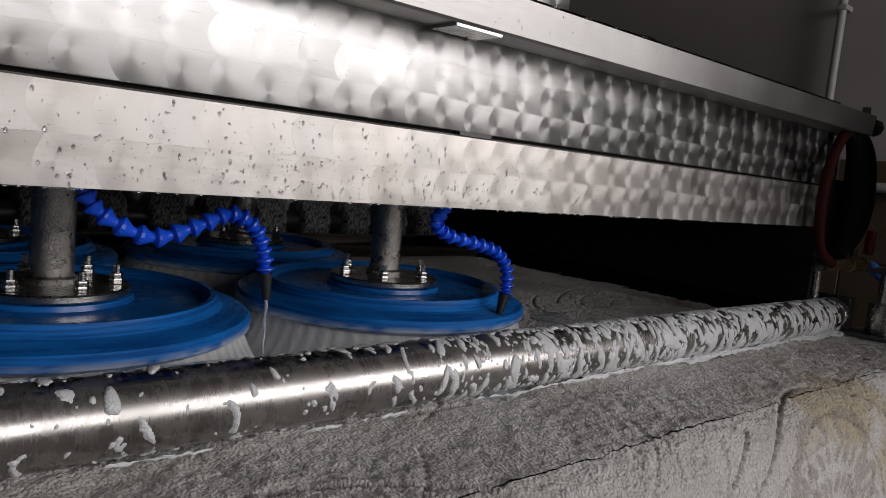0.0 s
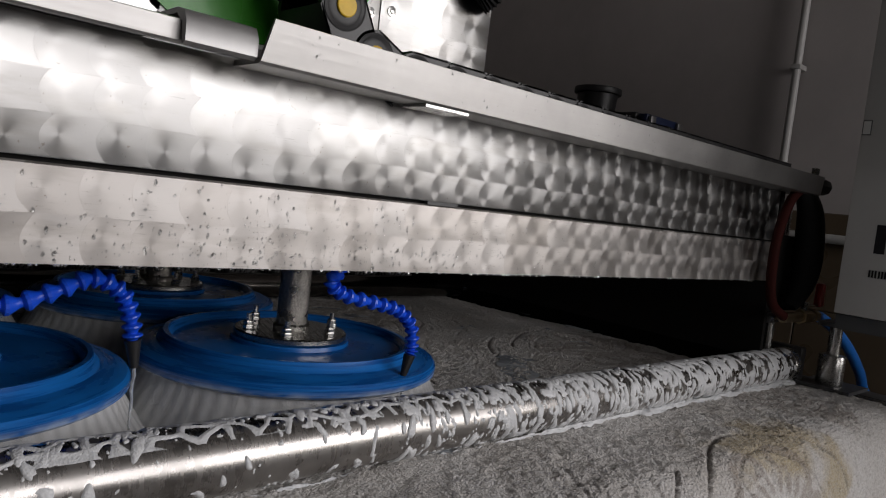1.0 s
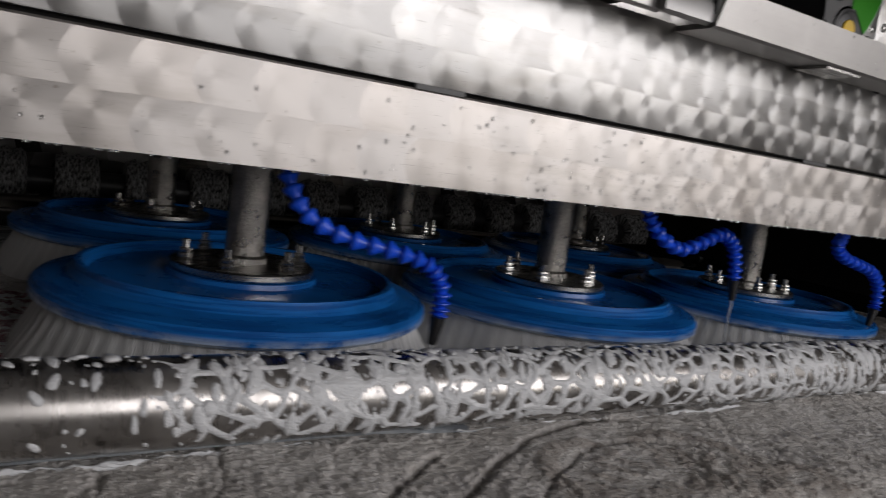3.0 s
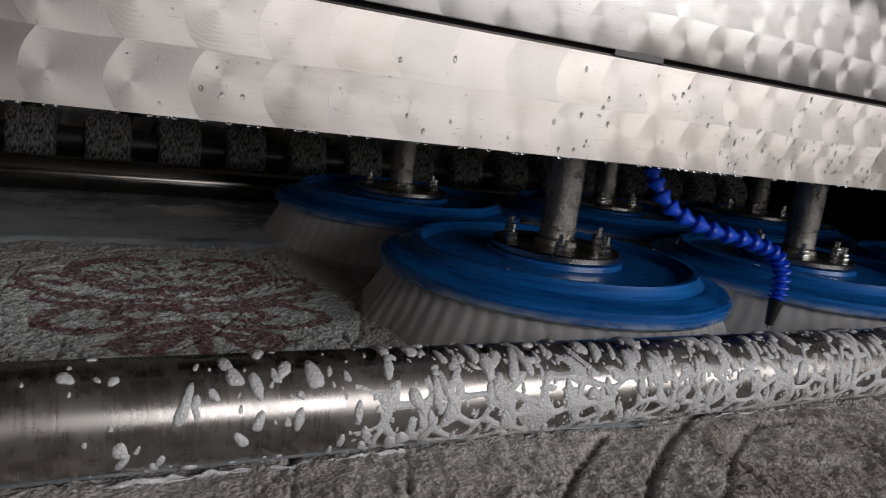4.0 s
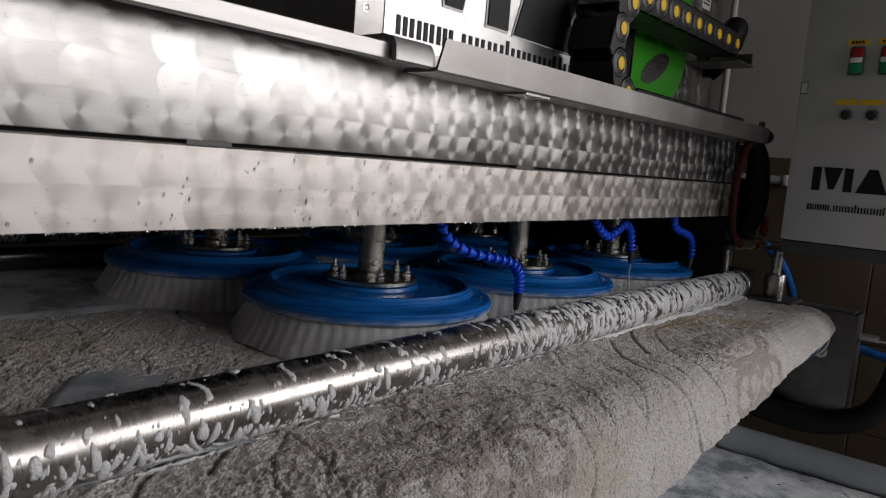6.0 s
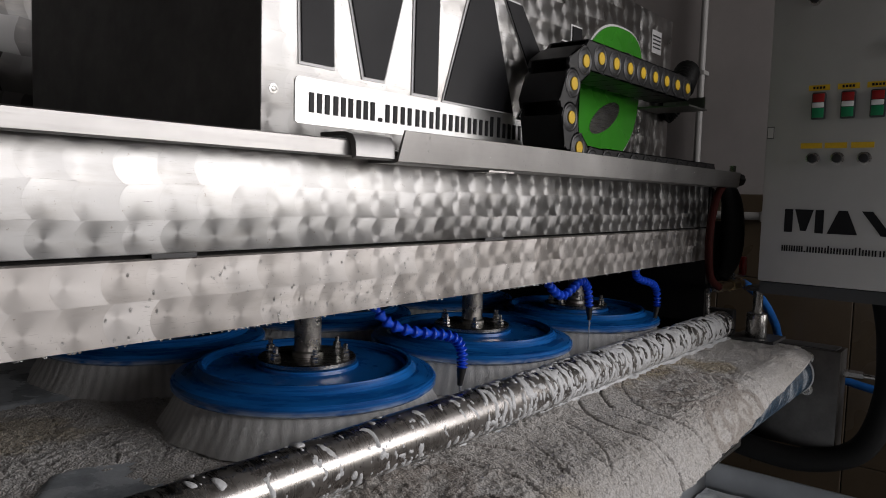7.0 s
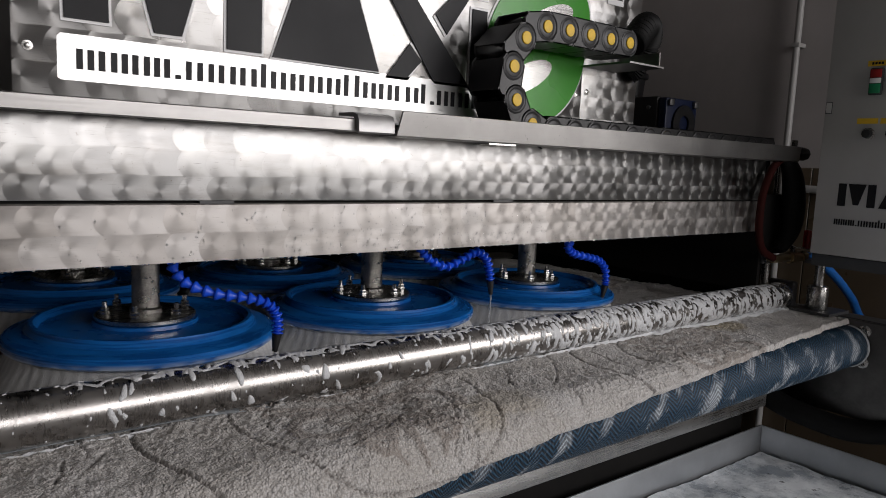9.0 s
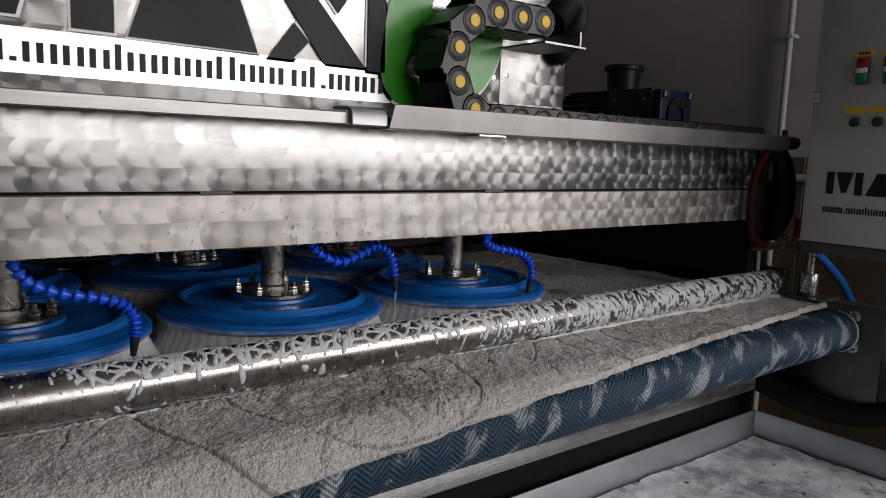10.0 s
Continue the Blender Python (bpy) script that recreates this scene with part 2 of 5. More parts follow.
def wet_film(mat):
    """Thin soap residue in torn streaks round the tube: duller, paler, slightly raised."""
    n = Nodes("", mat)
    sep = n.node("SeparateXYZ", Vector=n.coords())
    turn = n.math("ARCTAN2", sep.outputs[1], sep.outputs[2])
    v = n.node("CombineXYZ", X=n.math("MULTIPLY", sep.outputs[0], 34.0), Y=n.math("MULTIPLY", n.math("SINE", turn), 1.1), Z=n.math("MULTIPLY", n.math("COSINE", turn), 1.1)).outputs[0]
    film = n.ramp(n.math("ADD", n.math("MULTIPLY", n.noise(v, 1.0, 5, 0.65), 0.7), n.math("MULTIPLY", n.noise(n.coords(), 90, 3, 0.6), 0.3)), (0.46, 0.0), (0.60, 1.0))
    base, rough = n.bsdf.inputs["Base Color"].links[0].from_socket, n.bsdf.inputs["Roughness"].links[0].from_socket
    speck = n.ramp(n.noise(n.coords(), 260, 2, 0.6), (0.66, 0.0), (0.70, 1.0))
    n.set(Base_Color=n.mix(n.math("MULTIPLY", film, 0.20), base, (0.26, 0.245, 0.23)), Roughness=n.math("ADD", rough, n.math("MULTIPLY", film, 0.07)),
          Metallic=n.math("SUBTRACT", 1.0, n.math("MULTIPLY", n.math("MAXIMUM", film, speck), 0.16)))


wet_film(ROLLSTEEL)
FRAME = plain("dull_frame_steel", (0.30, 0.30, 0.30), 0.4, 1.0, 25, 0.3)
BEARPLATE = plain("stained_bearing_steel", (0.17, 0.165, 0.16), 0.45, 1.0, 12, 0.5)
DARKFRAME = plain("dark_painted_frame", (0.05, 0.05, 0.052), 0.45, 0.0, 20)
HOSE = plain("blue_hose_plastic", (0.010, 0.085, 0.72), 0.34, 0.0, 60, 0.15, 0.05)
BLACK = plain("black_plastic", (0.016, 0.016, 0.017), 0.42, 0.0, 60, 0.3)
RUBBER = plain("black_rubber", (0.007, 0.007, 0.007), 0.6, 0.0, 60, 0.3)
YELLOW = plain("yellow_plastic", (0.72, 0.46, 0.02), 0.45, 0.0, 80, 0.2)
PAINT_BLACK = plain("black_letter_film", (0.010, 0.010, 0.012), 0.5, 0.0, 30, 0.3, 0.02)
PAINT_BLACK.node_tree.nodes["Principled BSDF"].inputs["Specular IOR Level"].default_value = 0.25
GREEN = plain("green_letter_film", (0.045, 0.30, 0.02), 0.28, 0.0, 30, 0.15, 0.02)
WHITE = plain("white_letter_film", (0.78, 0.78, 0.78), 0.3, 0.0, 20, 0.06, 0.02)
CABWHITE = plain("grey_white_enamel", (0.50, 0.50, 0.486), 0.4, 0.0, 12, 0.08, 0.05)
PLINTH = plain("dark_grey_enamel", (0.045, 0.048, 0.05), 0.45, 0.0, 15)
WALLPAINT = plain("grey_wall_paint", (0.46, 0.43, 0.418), 0.7, 0.0, 8, 0.12, 0.2)
TILE = plain("beige_wall_tile", (0.115, 0.087, 0.058), 0.3, 0.0, 10, 0.14, 0.03)
GROUT = plain("tile_grout", (0.14, 0.12, 0.10), 0.8, 0.0, 60)
PVC = plain("white_pipe_plastic", (0.48, 0.475, 0.46), 0.4, 0.0, 20, 0.08, 0.03)
FLOORMAT = plain("wet_concrete_floor", (0.11, 0.105, 0.10), 0.35, 0.0, 6, 0.3)
CEILPAINT = plain("ceiling_paint", (0.15, 0.147, 0.144), 0.8, 0.0, 6, 0.1)
REDHOSE = plain("red_rubber_hose", (0.028, 0.003, 0.002), 0.75, 0.0, 40)
REDHOSE.node_tree.nodes["Principled BSDF"].inputs["Specular IOR Level"].default_value = 0.15
BLUEHOSE = plain("blue_air_hose", (0.012, 0.12, 0.42), 0.35, 0.0, 40)
REDPAINT = plain("red_button_plastic", (0.30, 0.012, 0.012), 0.3, 0.0, 40, 0.15)
GREENBTN = plain("green_button_plastic", (0.01, 0.22, 0.09), 0.3, 0.0, 40, 0.15)
BRASS = plain("worn_brass", (0.42, 0.33, 0.2), 0.4, 1.0, 60, 0.35)
GALV = plain("galvanised_sheet", (0.5, 0.52, 0.54), 0.42, 0.85, 9, 0.2, 0.1)
BLUEPAINT = plain("blue_gearbox_paint", (0.008, 0.018, 0.065), 0.45, 0.0, 40)
STRIPWHITE = brushed("polished_name_strip", (0.74, 0.74, 0.73), 0.36, (3, 30, 60))
# near-black for dark parts and shaded gaps; the shade is in the colour
SHADE = plain("shade_black_steel", (0.009, 0.0085, 0.008), 0.85, 0.0, 25, 0.3)
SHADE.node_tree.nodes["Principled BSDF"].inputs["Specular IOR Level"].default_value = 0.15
GREYSTEEL = plain("grey_bent_steel", (0.36, 0.355, 0.35), 0.42, 1.0, 20, 0.2)
RUBBER.node_tree.nodes["Principled BSDF"].inputs["Specular IOR Level"].default_value = 0.2

# ---- the room ----
X_WALL = 2.0


def wall(name, x0, x1, y0, y1, z0, z1, mat=WALLPAINT):
    return solid(name, box(bmesh.new(), x0, x1, y0, y1, z0, z1), mat, "grey painted plaster wall of the wash room", "wall", kind="structure", smooth=None)


wall_east = wall("wall_east", X_WALL, X_WALL + 0.2, -1.15, 4.2, 0, 4.0)
wall("wall_return", X_WALL + 0.2, 5.6, -1.35, -1.15, 0, 4.0)
wall("wall_far_east", 5.6, 5.8, -4.7, -1.35, 0, 4.0)
wall("wall_north", -5.2, X_WALL, 4.2, 4.4, 0, 4.0)
wall("wall_west", -5.4, -5.2, -4.7, 4.4, 0, 4.0)
south = bmesh.new()
for x0, x1, z0, z1 in ((-5.2, -0.35, 0, 4.0), (-0.35, 1.5, 0, 1.25), (-0.35, 1.5, 3.35, 4.0), (1.5, 1.75, 0, 4.0), (5.45, 5.6, 0, 4.0), (1.75, 5.45, 3.88, 4.0)):
    box(south, x0, x1, -4.7, -4.5, z0, z1)
solid("wall_south", south, WALLPAINT, "grey wall with a wide open gateway", "wall", kind="structure", smooth=None)
solid("floor", box(bmesh.new(), -9, 9, -14, 6, -0.2, 0), FLOORMAT, "wet concrete floor of the wash room", "floor", kind="structure", smooth=None)
solid("ceiling", box(bmesh.new(), -5.4, 5.8, -4.7, 4.4, 4.0, 4.15), CEILPAINT, "pale ceiling over the wash room", "ceiling", kind="structure", smooth=None)

# wall pipes
riser = thing("riser_pipe", pose(1.965, 0.30, 0), "thin white plastic riser pipe clipped to the wall", "pipe")
part("tube", rod(bmesh.new(), (0, 0, 0.1), (0, 0, 3.9), 0.012, 18), PVC, riser)
for z in (1.735, 2.1, 2.6):
    bm = box(bmesh.new(), -0.016, 0.036, -0.016, 0.016, z - 0.008, z + 0.008, 0.003)
    part("clip", bm, PVC, riser)
level = thing("level_pipe", pose(1.965, 0, 1.213), "white plastic water pipe along the tiled wall", "pipe")
part("tube", rod(bmesh.new(), (0, -1.1, 0), (0, 0.27, 0), 0.014, 18), PVC, level)
for y in (-1.1, -0.45, 0.05):
    part("clip", box(bmesh.new(), -0.018, 0.036, y - 0.008, y + 0.008, -0.018, 0.018, 0.003), PVC, level)

# ---- the beam of the machine ----
BEAM_L, BEAM_R = -2.3, 1.27
beam = thing("machine_beam", pose(0, 0, 0), "stainless cross beam with swirled ground panels", "machine frame")


def sheet(bm, section, x0, x1):
    """A folded sheet: a run of (y, z) corners drawn out along x."""
    a = [bm.verts.new((x0, y, z)) for y, z in section]
    b = [bm.verts.new((x1, y, z)) for y, z in section]
    n = len(section)
    for i in range(n):
        bm.faces.new((a[i], a[(i + 1) % n], b[(i + 1) % n], b[i]))
    bm.faces.new(a[::-1])
    bm.faces.new(b)
    return bm


bm = sheet(bmesh.new(), [(0.0035, 1.100), (0.0, 1.1845), (0.002, 1.1865), (0.010, 1.1865), (0.0125, 1.102)], BEAM_L, BEAM_R)
box(bm, BEAM_L, BEAM_R, 0.0102, 0.06, 1.100, 1.106)
part("lower_panel", bm, STEEL_LOW, beam, "swirled steel panel beaded with water drops", smooth=None)
part("upper_panel", box(bmesh.new(), BEAM_L, BEAM_R, 0.003, 0.013, 1.1905, 1.308, 0.0015), STEEL_UP, beam, "bright swirled steel panel")
# near-black filler: the seam's shade is put into its colour
part("seam", box(bmesh.new(), BEAM_L, BEAM_R, 0.0105, 0.03, 1.184, 1.193), SHADE, beam)
# solid dark blocks in place of the shade inside open slots
bm = bmesh.new()
for x in (-1.35, -0.345, 0.235):
    box(bm, x, x + 0.052, 0.0005, 0.008, 1.1862, 1.1908)
part("slot", bm, DARKFRAME, beam, "dark filler coloured as the shade in a seam slot", smooth=None)
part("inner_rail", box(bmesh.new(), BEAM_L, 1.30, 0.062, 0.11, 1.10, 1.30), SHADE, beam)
LIP = [(-0.046, 1.300), (-0.052, 1.302), (-0.056, 1.342), (-0.053, 1.343), (-0.049, 1.306), (0.11, 1.306), (0.11, 1.300)]
bm = sheet(bmesh.new(), LIP, -0.035, 1.345)
for v in bm.verts:
    if v.co.x < 0 and v.co.z > 1.34:
        v.co.x += 0.009
part("chain_lip", bm, LIPSTEEL, beam, "folded bright steel lip", smooth=None)
part("stiffener", sheet(bmesh.new(), [(-0.046, 1.2995), (0.0, 1.2995), (0.0, 1.2965), (-0.046, 1.2965)], 0.175, 0.243), BRUSHED, beam, smooth=None)
STRIP = [(-0.030, 1.304), (-0.034, 1.306), (-0.034, 1.324), (-0.028, 1.326), (0.115, 1.326), (0.115, 1.320), (-0.026, 1.320), (-0.026, 1.304)]
part("top_strip", sheet(bmesh.new(), STRIP, BEAM_L, -0.098), LIPSTEEL, beam, smooth=None)
LINK = [(-0.040, 1.302), (-0.047, 1.305), (-0.046, 1.322), (-0.040, 1.332), (-0.025, 1.336), (0.02, 1.336), (0.02, 1.331), (-0.024, 1.331), (-0.036, 1.322)]
part("corner_plate", sheet(bmesh.new(), LINK, -0.105, -0.036), GREYSTEEL, beam, "bent grey corner plate")
bm = rod(bmesh.new(), (1.345, -0.03, 1.325), (1.42, -0.03, 1.325), 0.019, 8, bevel=0.003)
part("end_buffer", bm, RUBBER, beam, "black rubber end buffer")
part("buffer_bolt", rod(bmesh.new(), (1.355, -0.03, 1.34), (1.355, -0.03, 1.362), 0.009, 6), BRUSHED, beam, "bright hexagon bolt")
# end plate drawn down to cover the tiles; near-black colour holds the shade there
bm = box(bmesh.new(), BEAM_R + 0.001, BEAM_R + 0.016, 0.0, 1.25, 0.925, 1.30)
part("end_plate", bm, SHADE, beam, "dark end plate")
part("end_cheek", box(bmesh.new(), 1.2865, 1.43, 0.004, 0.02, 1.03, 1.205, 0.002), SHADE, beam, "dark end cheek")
for x, y in ((1.375, 0.03),):
    part("support_pin", rod(bmesh.new(), (x, y, 0.86), (x, y, 1.03), 0.013, 18), BRUSHED, beam, "short steel support pin")
part("pin_bracket", box(bmesh.new(), 1.29, 1.42, -0.005, 0.06, 1.005, 1.022, 0.002), DARKFRAME, beam)
for x in (1.302, 1.408):
    part("bracket_bolt", rod(bmesh.new(), (x, -0.012, 1.014), (x, 0.0, 1.014), 0.008, 6), BRUSHED, beam)
# beads of water on the lower panel
random.seed(4)
bm = bmesh.new()
for k in range(760):
    x = random.gauss(0.06, 0.2) if k < 600 else random.uniform(-0.8, 1.0)
    z = 1.102 + 0.062 * abs(random.gauss(0, 0.55)) if k % 3 else random.uniform(1.102, 1.178)
    r = random.choice((0.0005, 0.0007, 0.0009, 0.0012, 0.0018))
    if z < 1.183:
        bmesh.ops.create_icosphere(bm, subdivisions=1, radius=r, matrix=Matrix.Translation((x, 0.0035 * (1.1845 - z) / 0.0845, z)) @ Matrix.Diagonal((1, 0.55, random.uniform(1.0, 1.8), 1)))
for k in range(160):
    x = random.uniform(-0.9, 1.2)
    bmesh.ops.create_icosphere(bm, subdivisions=1, radius=random.uniform(0.0007, 0.0014), matrix=Matrix.Translation((x, 0.001, 1.0995)) @ Matrix.Diagonal((1.6, 1, 0.9, 1)))
for k in range(70):
    x, f = random.uniform(0.0, 1.2), random.random()
    bmesh.ops.create_icosphere(bm, subdivisions=1, radius=random.choice((0.0007, 0.001, 0.0016)), matrix=Matrix.Translation((x, -0.0522 - 0.0035 * f, 1.304 + 0.036 * f)) @ Matrix.Diagonal((1, 0.5, random.uniform(1.0, 1.5), 1)))
n = Nodes("clear_water")
WATER = n.set(Base_Color=(0.9, 0.92, 0.93), Roughness=0.05, Transmission_Weight=0.9, IOR=1.33)
tagged(part("water_drops", bm, WATER, beam, "small clear beads of water", smooth=180), kind="stuff")

# back of the machine, its steel coloured near black for the dark it reflects
back = thing("machine_back", pose(0, 0, 0), "swirled sheet metal back, shade put into its colour", "machine frame")
part("back_panel", box(bmesh.new(), -2.3, 1.26, 1.45, 1.47, 0.0, 2.1), SHADESWIRL, back)
stud = finish(rod(bmesh.new(), (0, -0.015, 0), (0, 0, 0), 0.006, 8), "stud", 30)
for i in range(24):
    part("stud", stud, FRAME, back, at=pose(-2.2 + i * 0.14, 1.45, 1.46))

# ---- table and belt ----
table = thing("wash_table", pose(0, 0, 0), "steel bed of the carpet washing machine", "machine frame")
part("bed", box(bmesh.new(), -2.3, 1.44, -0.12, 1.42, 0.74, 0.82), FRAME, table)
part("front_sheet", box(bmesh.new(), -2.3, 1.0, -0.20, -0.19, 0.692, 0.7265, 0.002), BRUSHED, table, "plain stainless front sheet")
# block below the belt, coloured near black where the gap lies in shade
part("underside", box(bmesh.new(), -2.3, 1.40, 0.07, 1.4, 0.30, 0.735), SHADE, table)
part("side_plate", box(bmesh.new(), 1.47, 1.484, -0.31, 0.0, 0.575, 0.86, 0.003), BEARPLATE, table, "dull steel bearing plate")
part("side_return", box(bmesh.new(), 1.4842, 1.56, -0.31, -0.298, 0.575, 0.86, 0.002), BEARPLATE, table)
part("end_rail", box(bmesh.new(), 1.4842, 1.56, -0.296, 1.5, 0.80, 0.862, 0.003), DARKFRAME, table)
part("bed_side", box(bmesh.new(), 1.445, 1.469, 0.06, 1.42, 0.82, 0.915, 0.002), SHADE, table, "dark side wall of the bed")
part("roller_bearing", box(bmesh.new(), 1.436, 1.468, -0.03, 0.05, 0.862, 0.945, 0.006), DARKFRAME, table, "dark roller bearing block")
for y, z in ((-0.228, 0.833), (-0.23, 0.743)):
    bm = lathe(bmesh.new(), [(0, 0), (0.017, 0), (0.017, 0.002), (0.011, 0.004), (0.009, 0.009), (0, 0.009)], 20)
    part("plate_bolt", bm, BRUSHED, table, "bright bolt and washer", at=pose(1.47, y, z, 0, -90, 0))
bm = rod(bmesh.new(), (1.52, -0.31, 0.795), (1.52, -0.36, 0.795), 0.012, 6)
rod(bm, (1.52, -0.36, 0.795), (1.52, -0.40, 0.795), 0.007, 12)
part("tension_bolt", bm, BRUSHED, table, "bright belt tension bolt")
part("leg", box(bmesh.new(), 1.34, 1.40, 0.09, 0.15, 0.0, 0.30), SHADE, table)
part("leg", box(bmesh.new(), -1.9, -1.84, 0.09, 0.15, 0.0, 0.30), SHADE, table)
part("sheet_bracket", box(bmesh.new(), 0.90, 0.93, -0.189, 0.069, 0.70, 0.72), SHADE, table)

BELT_Y, BELT_Z, BELT_R = -0.19, 0.785, 0.058
n = Nodes("navy_herringbone_belt")
at = n.node("Attribute")
at.attribute_name = "weave"
sep = n.node("SeparateXYZ", Vector=at.outputs["Vector"])
u, v = sep.outputs[0], sep.outputs[1]
zig = n.math("PINGPONG", u, 0.030)
stripe = n.math("SINE", n.math("MULTIPLY", n.math("ADD", v, n.math("MULTIPLY", zig, 0.9)), 6.2832 / 0.0100))
cross = n.math("SINE", n.math("MULTIPLY", u, 6.2832 / 0.0036))
yarn = n.ramp(n.math("ADD", n.math("MULTIPLY", stripe, 0.42), n.math("MULTIPLY", cross, 0.12)), (0.0, 0.0), (0.32, 1.0))
wet = n.noise(n.coords(), 7, 4)
col = n.mix(n.math("MULTIPLY", yarn, 0.8), (0.0010, 0.007, 0.018), (0.020, 0.090, 0.165))
streaky = n.node("CombineXYZ", X=n.math("ADD", n.math("MULTIPLY", u, 16.0), n.math("MULTIPLY", v, 6.0)), Y=n.math("MULTIPLY", v, 9.0)).outputs[0]
foamy = n.math("MULTIPLY", n.ramp(n.noise(streaky, 1.0, 5, 0.65), (0.52, 0.0), (0.62, 1.0)), n.math("ADD", n.math("MULTIPLY", yarn, 0.6), 0.4))
col = n.mix(n.math("MULTIPLY", foamy, 0.7), col, (0.62, 0.66, 0.7))
n.bump(n.math("ADD", stripe, cross), 0.5, 0.0012)
BELTMAT = n.set(Base_Color=col, Roughness=n.math("ADD", n.math("MULTIPLY", wet, 0.3), 0.35))


def weave_attribute(me, uv):
    a = me.attributes.new("weave", "FLOAT_VECTOR", "POINT")
    a.data.foreach_set("vector", np.concatenate([uv, np.zeros((len(uv), 1))], 1).astype(np.float32).ravel())


angles = np.linspace(0, -math.pi * 1.0, 30)
sec = [(1.3, BELT_Z + BELT_R)] + [(BELT_Y + BELT_R * math.cos(math.pi / 2 - a), BELT_Z + BELT_R * math.sin(math.pi / 2 - a)) for a in angles] + [(1.3, BELT_Z - BELT_R)]
sec = np.array(sec)
arc = np.concatenate([[0], np.cumsum(np.hypot(*np.diff(sec, axis=0).T))])
xs = np.array([-2.2, 0.0, 1.455])
outer = np.stack([np.stack([np.full(len(sec), x), sec[:, 0], sec[:, 1]], -1) for x in xs])
inner_sec = np.stack([sec[:, 0], BELT_Z + (sec[:, 1] - BELT_Z) * 0.92], -1)
inner = np.stack([np.stack([np.full(len(sec), x), inner_sec[:, 0], inner_sec[:, 1]], -1) for x in xs])
belt = thing("conveyor_belt", pose(0, 0, 0), "wet navy herringbone woven conveyor belt", "belt")
me = grid_mesh("belt_face", outer)
weave_attribute(me, np.stack([outer[..., 0].ravel(), np.tile(arc, 3)], -1))
part("belt_face", me, BELTMAT, belt, "navy herringbone weave")
part("end_roller", rod(bmesh.new(), (-2.2, BELT_Y, BELT_Z), (1.45, BELT_Y, BELT_Z), BELT_R - 0.004, 40), FRAME, belt)
bm = bmesh.new()
pipe(bm, [(1.455, y, z) for y, z in sec[1:-1]], 0.004, 6)
part("belt_edge", bm, plain("frayed_white_edge", (0.45, 0.47, 0.48), 0.8, 0, 200, 0.4), belt, "pale frayed belt edge")

# ---- carpet ----
CARPET_TOP, FEED, SLANT, ROLL_PACE = 0.862, 0.034, 0.08, 0.028
CARPET_X0, CARPET_X1 = -0.93, 1.455
BEND_R = CARPET_TOP - BELT_Z


def front_edge(x):
    """How far forward the carpet's slanting end lies at the start, along the feed."""
    return -0.150 - SLANT * (1.48 - x) - FEED * 10.0


def profile(s):
    """Place and slope of the carpet's face where the length s along the feed lies: flat, round the belt's end, then hanging."""
    d = BELT_Y - s
    if d <= 0:
        return s, CARPET_TOP, 0.0
    a = d / BEND_R
    if a < 1.45:
        return BELT_Y - BEND_R * math.sin(a), BELT_Z + BEND_R * math.cos(a), a
    over = d - 1.45 * BEND_R
    return (BELT_Y - BEND_R * math.sin(1.45) - over * math.cos(1.45), BELT_Z + BEND_R * math.cos(1.45) - over * math.sin(1.45), 1.45)


RES = 0.0014
GX, GS = np.arange(CARPET_X0 - 0.05, CARPET_X1 + 0.05, RES), np.arange(-0.7, 1.45, RES)
ink = {"crimson": np.zeros((len(GS), len(GX)), np.float32), "brown": np.zeros((len(GS), len(GX)), np.float32), "groove": np.zeros((len(GS), len(GX)), np.float32), "stain": np.zeros((len(GS), len(GX)), np.float32), "pale": np.zeros((len(GS), len(GX)), np.float32)}


def stamp(kind, x, s, w, value=1.0):
    i, j, k = int((s - GS[0]) / RES), int((x - GX[0]) / RES), int(w / RES) + 1
    if i - k < 0 or j - k < 0 or i + k >= len(GS) or j + k >= len(GX):
        return
    yy, xx = np.mgrid[-k:k + 1, -k:k + 1] * RES
    spot = np.clip((w - np.hypot(xx, yy)) / (0.8 * RES) + 0.5, 0, 1) * value
    a = ink[kind][i - k:i + k + 1, j - k:j + k + 1]
    np.maximum(a, spot, out=a)


def stroke(kind, cx, cs, size, line, w):
    """One tapering brush stroke of a motif and its mirror image."""
    run = bezier([(a, b, 0) for a, b in line], 90)
    for sign in (1, -1):
        for i, q in enumerate(run):
            f = i / 89
            stamp(kind, cx + sign * q.x * size, cs + q.y * size, w * size * 1.22 * (0.40 + 0.60 * math.sin(math.pi * min(1.0, 0.12 + f)) ** 0.7))


